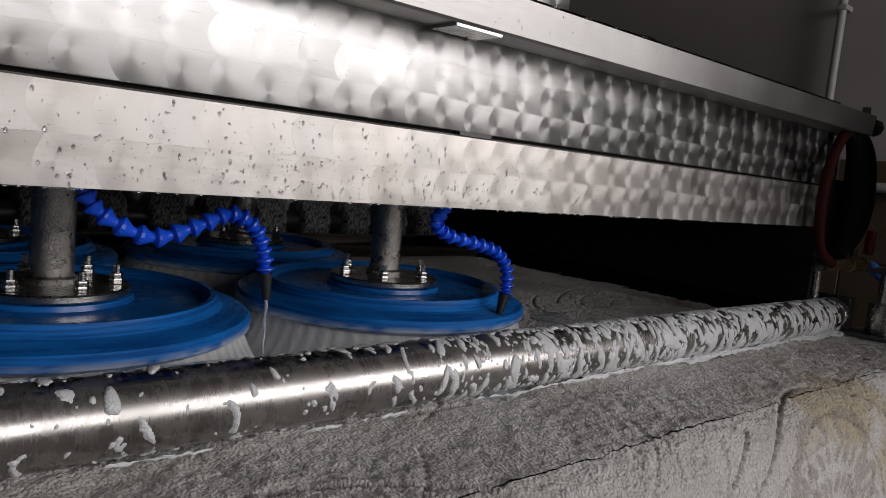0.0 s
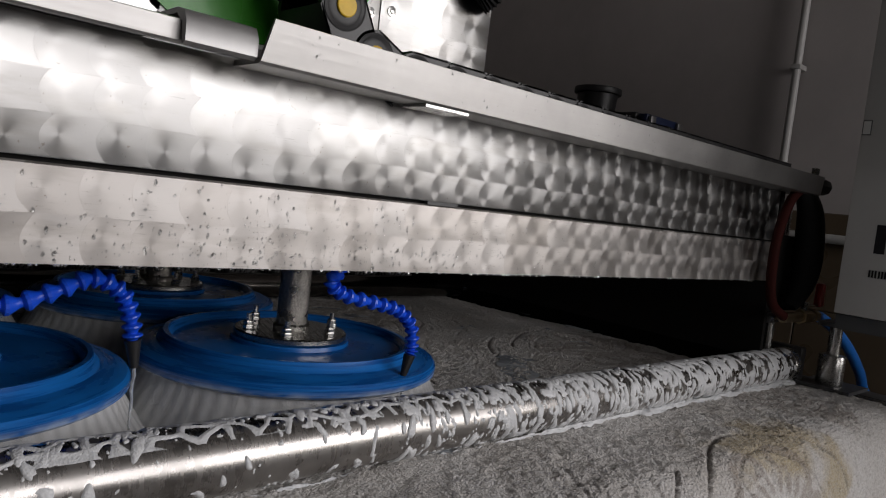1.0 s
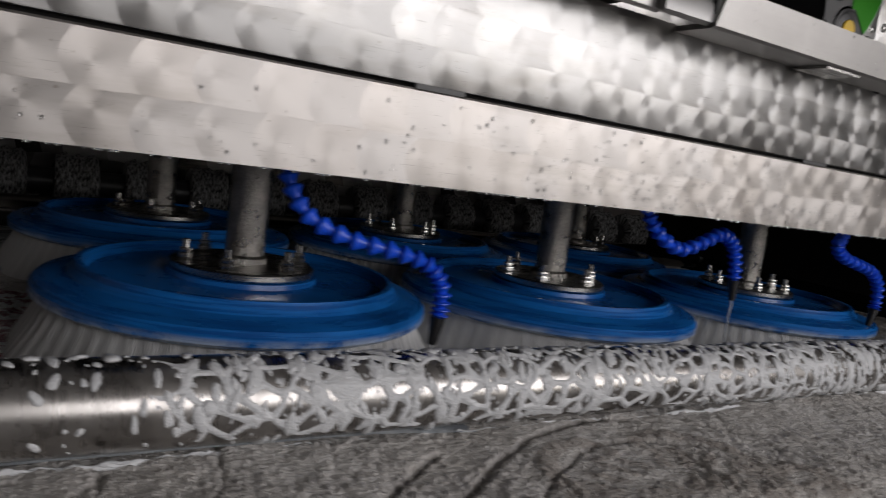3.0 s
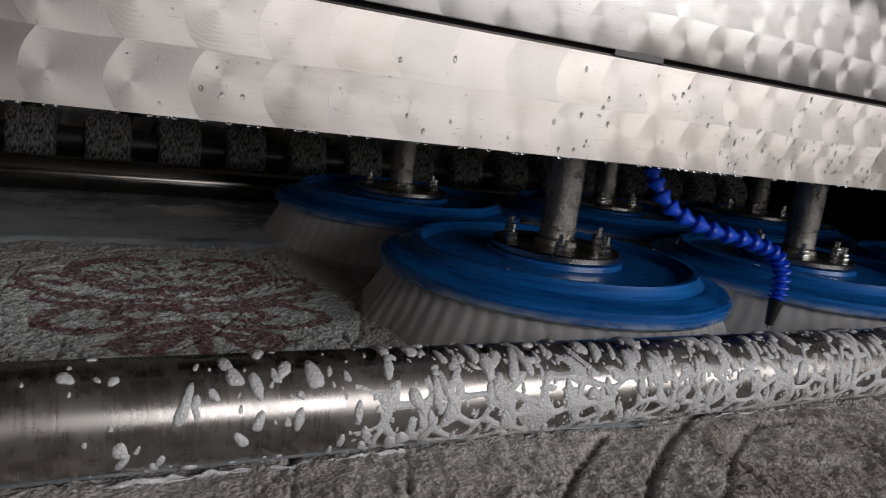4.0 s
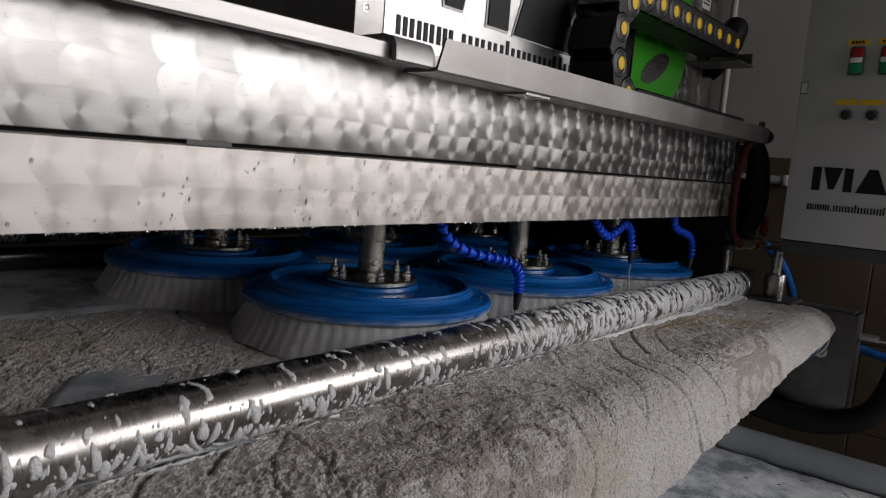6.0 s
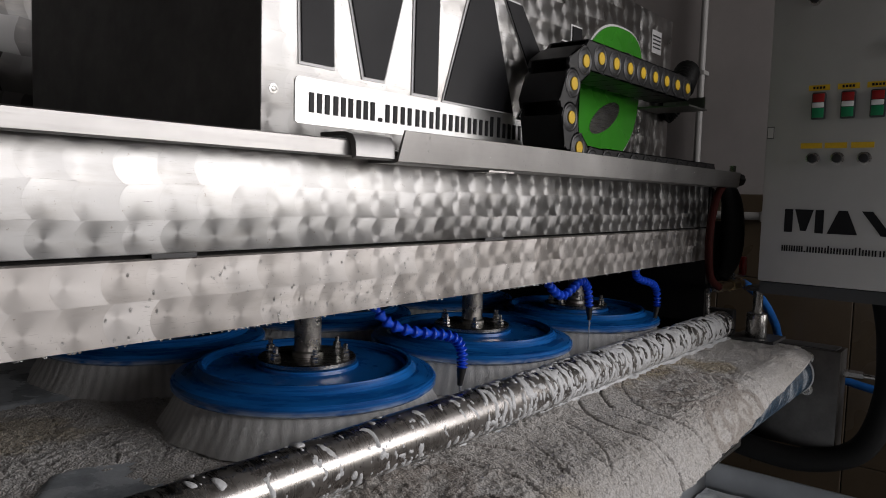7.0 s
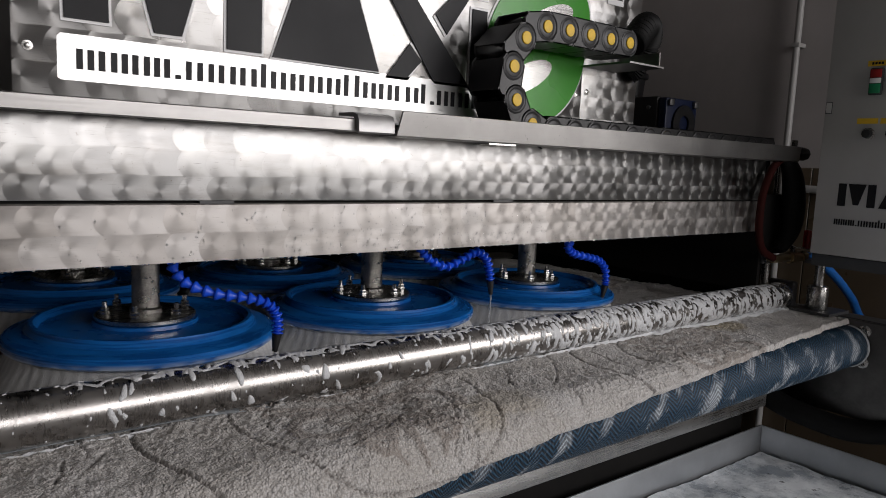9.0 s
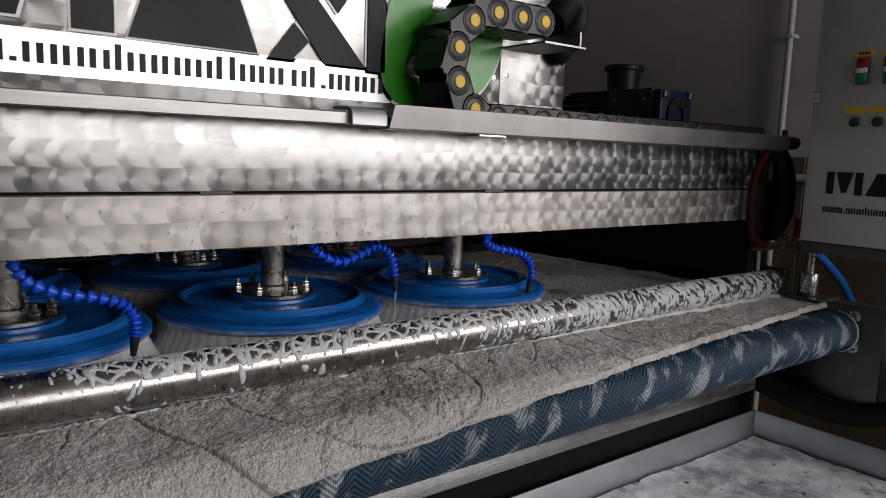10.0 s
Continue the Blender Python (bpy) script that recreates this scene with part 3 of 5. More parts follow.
def damask(kind, cx, cs, size):
    """A damask motif: a crown of two great curls over a fan of leaves, wings, hanging curls and a tail."""
    stroke(kind, cx, cs, size, [(0.09, 0.22), (0.40, 0.40), (0.63, 0.72), (0.60, 1.00), (0.40, 1.18), (0.16, 1.18), (0.13, 1.04), (0.30, 1.00)], 0.046)
    stroke(kind, cx, cs, size, [(0.05, 0.10), (0.42, 0.14), (0.70, 0.28), (0.92, 0.50), (0.86, 0.66), (0.66, 0.62), (0.60, 0.50), (0.74, 0.46)], 0.038)
    stroke(kind, cx, cs, size, [(0.80, 0.40), (0.93, 0.44), (1.03, 0.37)], 0.022)
    stroke(kind, cx, cs, size, [(0.10, 0.02), (0.40, 0.05), (0.66, 0.12), (0.84, 0.24), (0.78, 0.34)], 0.032)
    stroke(kind, cx, cs, size, [(0.30, -0.04), (0.54, 0.02), (0.74, -0.08), (0.78, -0.30), (0.56, -0.43), (0.36, -0.36), (0.36, -0.22), (0.50, -0.20)], 0.044)
    stroke(kind, cx, cs, size, [(0.02, -0.14), (0.20, -0.02), (0.40, -0.10), (0.42, -0.24), (0.26, -0.27), (0.22, -0.18)], 0.034)
    stroke(kind, cx, cs, size, [(0.02, -0.28), (0.16, -0.36), (0.32, -0.46), (0.43, -0.66), (0.30, -0.77), (0.21, -0.68)], 0.042)
    stroke(kind, cx, cs, size, [(0.01, -0.34), (0.10, -0.52), (0.24, -0.74), (0.18, -0.90)], 0.036)
    stroke(kind, cx, cs, size, [(0.0, -0.22), (0.0, -0.60), (0.0, -0.94)], 0.042)
    stroke(kind, cx, cs, size, [(0.0, 0.08), (0.07, 0.02), (0.05, -0.06), (0.0, -0.08)], 0.026)
    for k in range(6):
        a = 0.10 + 0.19 * k
        for r in (0.22, 0.44, 0.66):
            x, v = r * math.sin(a), 0.10 + r * math.cos(a) * 1.15
            if k < 5 or r < 0.6:
                stroke(kind, cx, cs, size, [(x, v), (x * 1.16 + 0.02, v + 0.07), (x * 1.30 + 0.06, v + 0.12)], 0.028)
    for k in range(4):
        stroke(kind, cx, cs, size, [(0.10 + 0.07 * k, -0.50 - 0.06 * k), (0.20 + 0.08 * k, -0.50 - 0.05 * k), (0.27 + 0.09 * k, -0.55 - 0.03 * k)], 0.024)
        stroke(kind, cx, cs, size, [(0.46 + 0.10 * k, 0.62 - 0.10 * k), (0.52 + 0.12 * k, 0.70 - 0.10 * k), (0.60 + 0.12 * k, 0.72 - 0.11 * k)], 0.024)


def oval(cx, cs, rx, rs, w=0.003, part_of=(0, 6.2832)):
    for a in np.linspace(part_of[0], part_of[1], int(800 * max(rx, rs))):
        wob = 1 + 0.03 * math.sin(5 * a)
        stamp("groove", cx + rx * wob * math.cos(a), cs + rs * wob * math.sin(a), w)


damask("crimson", -0.611, 0.228, 0.19)
for cx, cs, sz in ((-0.10, -0.40, 0.2), (0.78, -0.47, 0.19), (0.32, 0.26, 0.2), (1.2, -0.16, 0.13), (1.2, 0.28, 0.2), (-0.15, 0.85, 0.2), (0.75, 0.85, 0.2), (-0.66, 0.98, 0.17), (-0.82, -0.35, 0.15)):
    damask("brown", cx, cs, sz * 0.95)
for cx, cs in ((-0.616, 0.236), (-0.10, -0.40), (0.78, -0.47), (0.32, 0.26), (1.2, 0.28), (-0.15, 0.85), (0.75, 0.85)):
    oval(cx, cs, 0.215, 0.215)
    oval(cx + 0.02, cs, 0.30, 0.27, 0.0035, (0.3, 2.6))
    oval(cx - 0.02, cs, 0.33, 0.30, 0.003, (2.2, 4.6))
random.seed(9)
for k in range(130):
    x, s, a = random.uniform(CARPET_X0, CARPET_X1), random.uniform(-0.62, 0.9), random.uniform(0.4, 1.6)
    for f in np.linspace(0, 1, random.randint(14, 62)):
        a += random.uniform(-0.05, 0.08)
        x, s = x + 0.004 * math.cos(a), s + 0.004 * math.sin(a)
        stamp("groove", x, s, 0.0016, 0.9)


XX, SS = np.meshgrid(GX, GS)
blot = fractal(XX * 22, SS * 22, 71, 4)
for cx, cs, rx, rs, amount in ((0.86, -0.24, 0.17, 0.09, 1.0), (1.02, -0.34, 0.10, 0.07, 0.9), (-0.30, 0.28, 0.13, 0.10, 0.7), (0.1, -0.5, 0.1, 0.06, 0.4)):
    near = np.exp(-(((XX - cx) / rx) ** 2 + ((SS - cs) / rs) ** 2))
    ink["stain"] = np.maximum(ink["stain"], (np.clip((near + blot - 0.85) * 3, 0, 1) * amount).astype(np.float32))
ink["pale"] = np.clip((1 - ((XX + 0.616) / 0.214) ** 2 - ((SS - 0.236) / 0.232) ** 2) * 9, 0, 1).astype(np.float32)


def carpet_mesh(name, s0, s1, ds, bend_at, dx=0.0034, fine=False):
    """A length of the carpet between s0 and s1, cut along its slanting ends, in its own frame at bend_at."""
    x = np.concatenate([np.arange(CARPET_X0 - 0.02, -0.36, min(dx, 0.002) if fine else dx), np.arange(-0.36, CARPET_X1 + 0.12, dx)])
    s = np.linspace(s0, s1, max(2, int(round((s1 - s0) / ds)) + 1))
    if fine:
        s = np.concatenate([np.arange(s0, 0.02, ds), np.arange(0.02, 0.50, 0.002), np.arange(0.50, s1, ds)])
    X, S = np.meshgrid(x, s)
    end = front_edge(X) + 0.006 * (value_noise(X * 9, X * 0, 91) - 0.5) + 0.003 * (value_noise(X * 55, X * 0, 92) - 0.5)
    S_in, end_in = S.copy(), end
    S = np.maximum(S, end)
    side_l, side_r = CARPET_X0 - SLANT * (S - 0.3), CARPET_X1 + 0.015 - SLANT * (S + 0.4)
    inside = (S_in > end_in) & (X > side_l) & (X < side_r)
    X = np.clip(X, side_l, side_r)
    tufts = np.abs(value_noise(X * 150 + 1.5 * value_noise(X * 60, S * 60, 31), S * 150, 3) - 0.5) * 2
    wear = np.clip(fractal(X * 6, S * 6, 33, 3) * 1.6 - 0.15, 0.45, 1)
    lift = (tufts - 0.5) * 0.0042 * wear + (fractal(X * 230, S * 230, 4, 2) - 0.5) * 0.0026 + (fractal(X * 45, S * 45, 5, 3) - 0.5) * 0.005 + (fractal(X * 9, S * 9, 8, 3) - 0.5) * 0.012
    i = np.clip(((S - GS[0]) / RES).astype(int), 0, len(GS) - 1)
    j = np.clip(((X - GX[0]) / RES).astype(int), 0, len(GX) - 1)
    lift = lift - 0.0055 * ink["groove"][i, j] + 0.0015 * ink["brown"][i, j]
    rim = np.minimum(np.minimum(S - end, X - side_l), side_r - X)
    lift = lift + 0.003 * np.exp(-(np.maximum(rim, 0) / 0.01) ** 2) - 0.015 * np.clip((0.005 - rim) / 0.005, 0, 1)
    ok = inside[:-1, :-1] | inside[1:, 1:] | inside[1:, :-1] | inside[:-1, 1:]
    me = grid_mesh(name, np.stack([X, S - bend_at, lift], -1), ok)
    used = np.zeros(X.shape, bool)
    for a, b in ((slice(None, -1), slice(None, -1)), (slice(None, -1), slice(1, None)), (slice(1, None), slice(None, -1)), (slice(1, None), slice(1, None))):
        used[a, b] |= ok
    weave_attribute(me, np.stack([X[used], S[used]], -1))
    for kind in ink:
        at = me.attributes.new(kind, "FLOAT", "POINT")
        at.data.foreach_set("value", ink[kind][i, j][used].astype(np.float32))
    return me


n = Nodes("wet_cut_pile")


def attribute(n, name, out="Fac"):
    a = n.node("Attribute")
    a.attribute_name = name
    return a.outputs[out]


uv = attribute(n, "weave", "Vector")
tone, fleck, tuft = n.noise(uv, 5.0, 4, 0.6), n.noise(uv, 150, 3, 0.7), n.noise(uv, 380, 3, 0.7)
col = n.mix(n.ramp(tone, (0.30, 0.0), (0.70, 1.0)), (0.55, 0.515, 0.475), (0.69, 0.672, 0.655))
col = n.mix(n.math("MULTIPLY", n.ramp(fleck, (0.46, 0.0), (0.64, 1.0)), 0.30), col, (0.27, 0.24, 0.205))
col = n.mix(n.math("MULTIPLY", attribute(n, "pale"), 0.92), col, (0.86, 0.90, 0.90))
col = n.mix(n.math("MULTIPLY", attribute(n, "stain"), 0.62), col, (0.36, 0.25, 0.045))
col = n.mix(n.math("MULTIPLY", attribute(n, "brown"), 0.60), col, (0.25, 0.20, 0.16))
col = n.mix(n.math("MULTIPLY", attribute(n, "crimson"), n.ramp(n.noise(uv, 160, 2), (0.30, 0.35), (0.5, 1.0))), col, (0.17, 0.010, 0.038))
# sunk grooves also darkened in colour, as shade lying in them
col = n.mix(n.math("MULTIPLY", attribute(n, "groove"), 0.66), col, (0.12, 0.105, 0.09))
col = n.mix(n.math("MULTIPLY", n.ramp(tuft, (0.45, 0.0), (0.66, 1.0)), 0.30), col, (0.80, 0.79, 0.78))
# crevices between tufts: their shade is mixed into the pile colour
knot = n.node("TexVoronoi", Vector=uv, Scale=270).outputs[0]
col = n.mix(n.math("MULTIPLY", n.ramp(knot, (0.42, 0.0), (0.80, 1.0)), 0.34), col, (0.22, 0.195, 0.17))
n.bump(n.math("ADD", n.math("ADD", n.math("MULTIPLY", tuft, 0.7), fleck), n.math("MULTIPLY", knot, -0.8)), 0.85, 0.0036)
PILE = n.set(Base_Color=col, Roughness=0.75, Sheen_Weight=0.25, Sheen_Roughness=0.5, Specular_IOR_Level=0.35)

carpet = thing("carpet", pose(0, 0, 0), "wet grey patterned pile carpet fed over the belt", "carpet")
STRIP_W = 0.014
pieces = []
S_FLAT = -0.21
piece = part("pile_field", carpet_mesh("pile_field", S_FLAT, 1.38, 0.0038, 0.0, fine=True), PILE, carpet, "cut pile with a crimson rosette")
pieces.append((piece, 0.0, True))
s_lo = front_edge(CARPET_X0 - 0.02)
count = int((S_FLAT - s_lo) / STRIP_W) + 1
for k in range(count):
    b = S_FLAT - k * STRIP_W
    mid = b - STRIP_W / 2
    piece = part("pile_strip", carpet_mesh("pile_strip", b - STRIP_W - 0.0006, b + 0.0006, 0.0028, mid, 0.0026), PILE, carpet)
    pieces.append((piece, mid, False))


def piece_pose(mid, flat, t):
    if flat:
        return pose(0, FEED * t, CARPET_TOP)
    y, z, a = profile(mid + FEED * t)
    return Matrix.Translation((0, y, z)) @ Matrix.Rotation(a, 4, "X")


# ---- press rollers and foam ----
ROLL_Y, ROLL_Z, ROLL_R = 0.0, 0.902, 0.0375
n = Nodes("soap_foam")
bub = n.node("TexVoronoi", Vector=n.coords(), Scale=420).outputs[0]
fo = n.noise(n.coords(), 40, 4)
n.bump(n.math("ADD", bub, fo), 0.5, 0.0015)
FOAM = n.set(Base_Color=n.mix(fo, (0.52, 0.53, 0.54), (0.80, 0.81, 0.82)), Roughness=0.32, Subsurface_Weight=0.15, Subsurface_Radius=(0.004, 0.004, 0.004))
roller = thing("press_roller", pose(0, ROLL_Y, ROLL_Z), "polished steel press roller streaked with foam", "roller")
part("tube", rod(bmesh.new(), (-2.2, 0, 0), (1.395, 0, 0), ROLL_R, 96), ROLLSTEEL, roller)
part("end_cap", rod(bmesh.new(), (1.396, 0, 0), (1.425, 0, 0), ROLL_R + 0.002, 64, bevel=0.004), BRUSHED, roller, "pale worn end ring")
part("axle", rod(bmesh.new(), (1.425, 0, 0), (1.45, 0, 0), 0.014), FRAME, roller)
fx = np.arange(-1.25, 1.40, 0.0019)
fa = np.linspace(0, 2 * math.pi, 150)
FX, FA = np.meshgrid(fx, fa)
wrap = FA * ROLL_R
blend = np.clip((FA - 5.2) / 1.08, 0, 1)


def around(fn):
    """Noise that closes round the tube."""
    return fn(wrap) * (1 - blend) + fn(wrap - 2 * math.pi * ROLL_R) * blend


field = around(lambda w: 0.74 * fractal(FX * 115 + 30 * w + 1.8 * value_noise(FX * 40, w * 40, 15), w * 46 + 1.6 * value_noise(FX * 50, w * 50, 16), 11, 2) + 0.10 * value_noise(FX * 260, w * 160, 18) + 0.16 * fractal(FX * 16, w * 14, 12, 3))
cover = 0.11 * np.clip((0.40 - FX) / 0.45, 0, 9) + np.interp(FX, [-1.3, -0.75, -0.6, -0.48, -0.38, -0.24, -0.1, 0.12, 0.3, 0.55, 0.9, 1.33, 1.36, 1.4], [0.60, 0.61, 0.62, 0.53, 0.49, 0.55, 0.60, 0.59, 0.565, 0.545, 0.53, 0.535, 0.57, 0.62])
cover = cover + 0.06 * (value_noise(FX * 6, FX * 0 + 3.3, 40) - 0.5)
thick = np.clip((field - cover) * 0.026, -0.0005, 0.0018)


def lace(x, w, cell, seed):
    """Foam torn open by round holes: how near a place lies to the border between two holes."""
    u, v = x / cell, w / (cell * 0.8)
    best, second = np.full(x.shape, 9.0), np.full(x.shape, 9.0)
    for di in (-1, 0, 1):
        for dj in (-1, 0, 1):
            ci, cj = np.floor(u) + di, np.floor(v) + dj
            jx = value_noise(ci, cj, seed)
            jy = value_noise(ci, cj, seed + 5)
            d = np.hypot(ci + jx - u, cj + jy - v)
            second = np.minimum(second, np.maximum(best, d))
            best = np.minimum(best, d)
    return second - best


veil = np.clip((FX + 0.58) / 0.1, 0, 1) * np.clip((0.42 - FX) / 0.15, 0, 1)
turn = FA - 1.05 + 0.16 * (value_noise(FX * 30, FX * 0, 77) - 0.5)
veil = veil * np.clip((1.15 - np.abs(turn)) / 0.06, 0, 1)
net = lace(FX + 0.008 * value_noise(FX * 60, wrap * 60, 78), wrap + 0.006 * value_noise(FX * 70, wrap * 70, 79), 0.029, 80)
torn = 0.15 + 0.13 * value_noise(FX * 14, wrap * 20, 81)
thick = np.maximum(thick, np.clip((torn - net) * 0.008, -0.0005, 0.0016) * veil - 0.0005 * (veil < 0.5))
R = ROLL_R + 0.0002 + thick
foam_xyz = np.stack([FX, R * np.sin(FA), R * np.cos(FA)], -1)
mask = (thick > 0)
me = grid_mesh("roller_foam", foam_xyz, mask[:-1, :-1] | mask[1:, 1:] | mask[1:, :-1] | mask[:-1, 1:])
tagged(part("roller_foam", me, FOAM, roller, "thin torn streaks of white soap foam"), kind="stuff")


def foam_drops(count, seed, density):
    """Rounded flat drops of foam on the tube, drawn out round it, in one mesh."""
    rnd = random.Random(seed)
    verts, faces = [], []
    while count:
        x, a0 = rnd.uniform(-1.25, 1.38), rnd.uniform(0, 6.2832)
        turned = (a0 - 1.60 + math.pi) % (2 * math.pi) - math.pi
        if rnd.random() > density(x) * (1.0 if x > 0.2 or x < -0.8 else 0.06 + 0.94 * math.exp(-(turned / 1.45) ** 4)):
            continue
        count -= 1
        big = rnd.random() ** 3
        rx, ra = 0.0012 + 0.0050 * big, 0.0016 + 0.0085 * big * rnd.uniform(0.5, 1.9)
        lean, h, ph = rnd.uniform(-0.35, 0.35), 0.0006 + 0.0022 * big, rnd.uniform(0, 6)
        base, m = len(verts), 14
        for ring, (f, up) in enumerate(((1.0, 0.0), (0.93, 0.55), (0.6, 0.92))):
            for k in range(m):
                b = 6.2832 * k / m
                wob = f * (1 + 0.16 * math.sin(2 * b + ph) + 0.10 * math.sin(3 * b + 2 * ph))
                du, dv = rx * wob * math.cos(b), ra * wob * math.sin(b) * (1.35 if math.sin(b) > 0 else 0.8)
                r, ang = ROLL_R + h * up - 0.0001 * (ring == 0), a0 + dv / ROLL_R
                verts.append((x + du + lean * dv, r * math.sin(ang), r * math.cos(ang)))
        r = ROLL_R + h
        verts.append((x, r * math.sin(a0), r * math.cos(a0)))
        for ring in range(2):
            for k in range(m):
                k2 = (k + 1) % m
                faces.append((base + ring * m + k, base + ring * m + k2, base + (ring + 1) * m + k2, base + (ring + 1) * m + k))
        faces += [(base + 2 * m + k, base + 2 * m + (k + 1) % m, base + 3 * m) for k in range(m)]
    me = bpy.data.meshes.new("foam_drops")
    me.from_pydata(verts, [], faces)
    me.polygons.foreach_set("use_smooth", [True] * len(me.polygons))
    return me


def drop_density(x):
    return float(np.interp(x, [-1.25, -0.9, -0.7, -0.55, -0.45, -0.35, -0.2, -0.1, 0.05, 0.2, 0.4, 0.7, 1.35], [0.15, 0.15, 0.15, 0.3, 0.8, 1.0, 1.0, 0.8, 0.5, 0.5, 0.75, 0.6, 0.3]))


tagged(part("drop_foam", foam_drops(2700, 3, drop_density), FOAM, roller, "rounded drops of white soap foam"), kind="stuff")
# foam squeezed out along the foot of the roller
fx = np.arange(-1.2, 1.43, 0.004)
fw = np.linspace(0, 1, 16)
FX, FW = np.meshgrid(fx, fw)
wide = np.clip(0.002 + 0.030 * (fractal(FX * 14, FX * 0, 21, 4) - 0.45) + 0.016 * np.clip((FX - 0.3) / 0.8, 0, 1), 0.001, 0.05)
hump = np.sin(math.pi * FW) ** 0.6
FY = -0.014 - wide * FW + 0.004 * (fractal(FX * 60, FW * 3, 22, 3) - 0.5)
FZ = CARPET_TOP - 0.001 + hump * (0.004 + 0.006 * (1 - FW)) + 0.008 * (fractal(FX * 90, FW * 5, 23, 3) - 0.5) - 0.007 * (1 - np.clip((FX - 0.35) / 0.35, 0, 1))
tagged(solid("foam_line", grid_mesh("foam_line", np.stack([FX, FY, FZ], -1)), FOAM, "white soap foam squeezed out beside the press roller", "foam"), kind="stuff")

rear = thing("rear_roller", pose(0, 1.12, 0.90), "wet steel rear roller of the wash table", "roller")
part("tube", rod(bmesh.new(), (-2.2, 0, 0), (1.40, 0, 0), 0.034, 48), REARSTEEL, rear)
part("axle", rod(bmesh.new(), (1.40, 0, 0), (1.46, 0, 0), 0.014), FRAME, rear)
comb = thing("rear_brush_roll", pose(0, 1.25, 0.955), "rear brush roll with black and white tufts", "brush")
part("core", rod(bmesh.new(), (-2.2, 0, 0), (1.40, 0, 0), 0.03, 24), BLACK, comb)
n = Nodes("grey_white_tufts")
sep = n.node("SeparateXYZ", Vector=n.coords())
row = n.noise(n.node("CombineXYZ", X=n.math("MULTIPLY", sep.outputs[0], 230.0), Y=n.math("MULTIPLY", n.math("ARCTAN2", sep.outputs[1], sep.outputs[2]), 5.0)).outputs[0], 1.0, 3, 0.6)
n.bump(row, 0.9, 0.006)
TUFT = n.set(Base_Color=n.ramp(row, (0.38, 0.02), (0.62, 0.34)), Roughness=0.9)
tuft_meshes = []
for shade in range(2):
    bm = bmesh.new()
    prof = [(0.03, 0.0)] + [(0.062 + 0.004 * ((i * 7 + shade) % 3 - 1), 0.001 + 0.0095 * i) for i in range(10)] + [(0.03, 0.092)]
    lathe(bm, prof, 40, Matrix.Rotation(radians(90), 4, "Y"))
    for vert in bm.verts:
        f = 1 + 0.05 * math.sin(9 * math.atan2(vert.co.z, vert.co.y) + vert.co.x * 300)
        vert.co.y, vert.co.z = vert.co.y * f, vert.co.z * f
    tuft_meshes.append(finish(bm, "tuft_band", 60))
tuft_meshes[0].materials.append(TUFT)
for k in range(24):
    part("tuft_band", tuft_meshes[0], TUFT, comb, at=pose(-2.165 + k * 0.1445, 0, 0))

# ---- water and foam on the bed and in the pan ----
bx, by = np.meshgrid(np.arange(-2.2, 1.44, 0.007), np.arange(-0.02, 1.4, 0.007))
patch, shore = fractal(bx * 4, by * 4, 51, 4), fractal(bx * 7, by * 7, 53, 3) - 0.5
flood = 0.43 + 0.20 * (patch - 0.5) + 0.30 * np.clip((by - 0.645 + 0.05 * shore) / 0.05, 0, 1) * np.clip((0.5 - bx) / 0.3, 0, 1) + 0.25 * (bx < -0.97) + 0.05 * np.clip(bx / 0.3, 0, 1)
flood = flood + 0.30 * np.clip((0.150 + 0.16 * np.clip((bx + 0.44) / 0.12, 0, 1) - by + 0.07 * shore) / 0.03, 0, 1) * np.clip((-0.15 - bx) / 0.2, 0, 1)
wz = CARPET_TOP - 0.003 + 0.009 * np.clip(flood - 0.5, 0, 0.2) / 0.2 + 0.0012 * (fractal(bx * 25, by * 40, 52, 3) - 0.5)
keepw = (flood[:-1, :-1] > 0.52)
n = Nodes("grey_suds_water")
sud = n.ramp(n.noise(n.coords(), 6, 5, 0.65), (0.40, 0.0), (0.62, 1.0))
SUDS = n.set(Base_Color=n.mix(sud, (0.34, 0.37, 0.40), (0.66, 0.70, 0.73)), Roughness=n.math("ADD", n.math("MULTIPLY", sud, 0.35), 0.12))
n.bump(n.noise(n.coords(), 150, 4), 0.25, 0.002)
n = Nodes("pan_foam_water")
froth = n.ramp(n.noise(n.coords(), 5, 6, 0.7), (0.40, 0.0), (0.56, 1.0))
hole = n.ramp(n.noise(n.coords(), 26, 3, 0.6), (0.30, 0.0), (0.36, 1.0))
PANSUDS = n.set(Base_Color=n.mix(hole, (0.06, 0.065, 0.07), n.mix(froth, (0.34, 0.38, 0.42), (0.84, 0.87, 0.89))), Roughness=n.math("ADD", n.math("MULTIPLY", froth, 0.4), 0.15))
n.bump(n.math("ADD", n.noise(n.coords(), 120, 4), froth), 0.5, 0.004)
tagged(solid("suds_film", grid_mesh("suds_film", np.stack([bx, by, wz], -1), keepw), SUDS, "shallow grey soapy water lying over the carpet", "water"), kind="stuff")

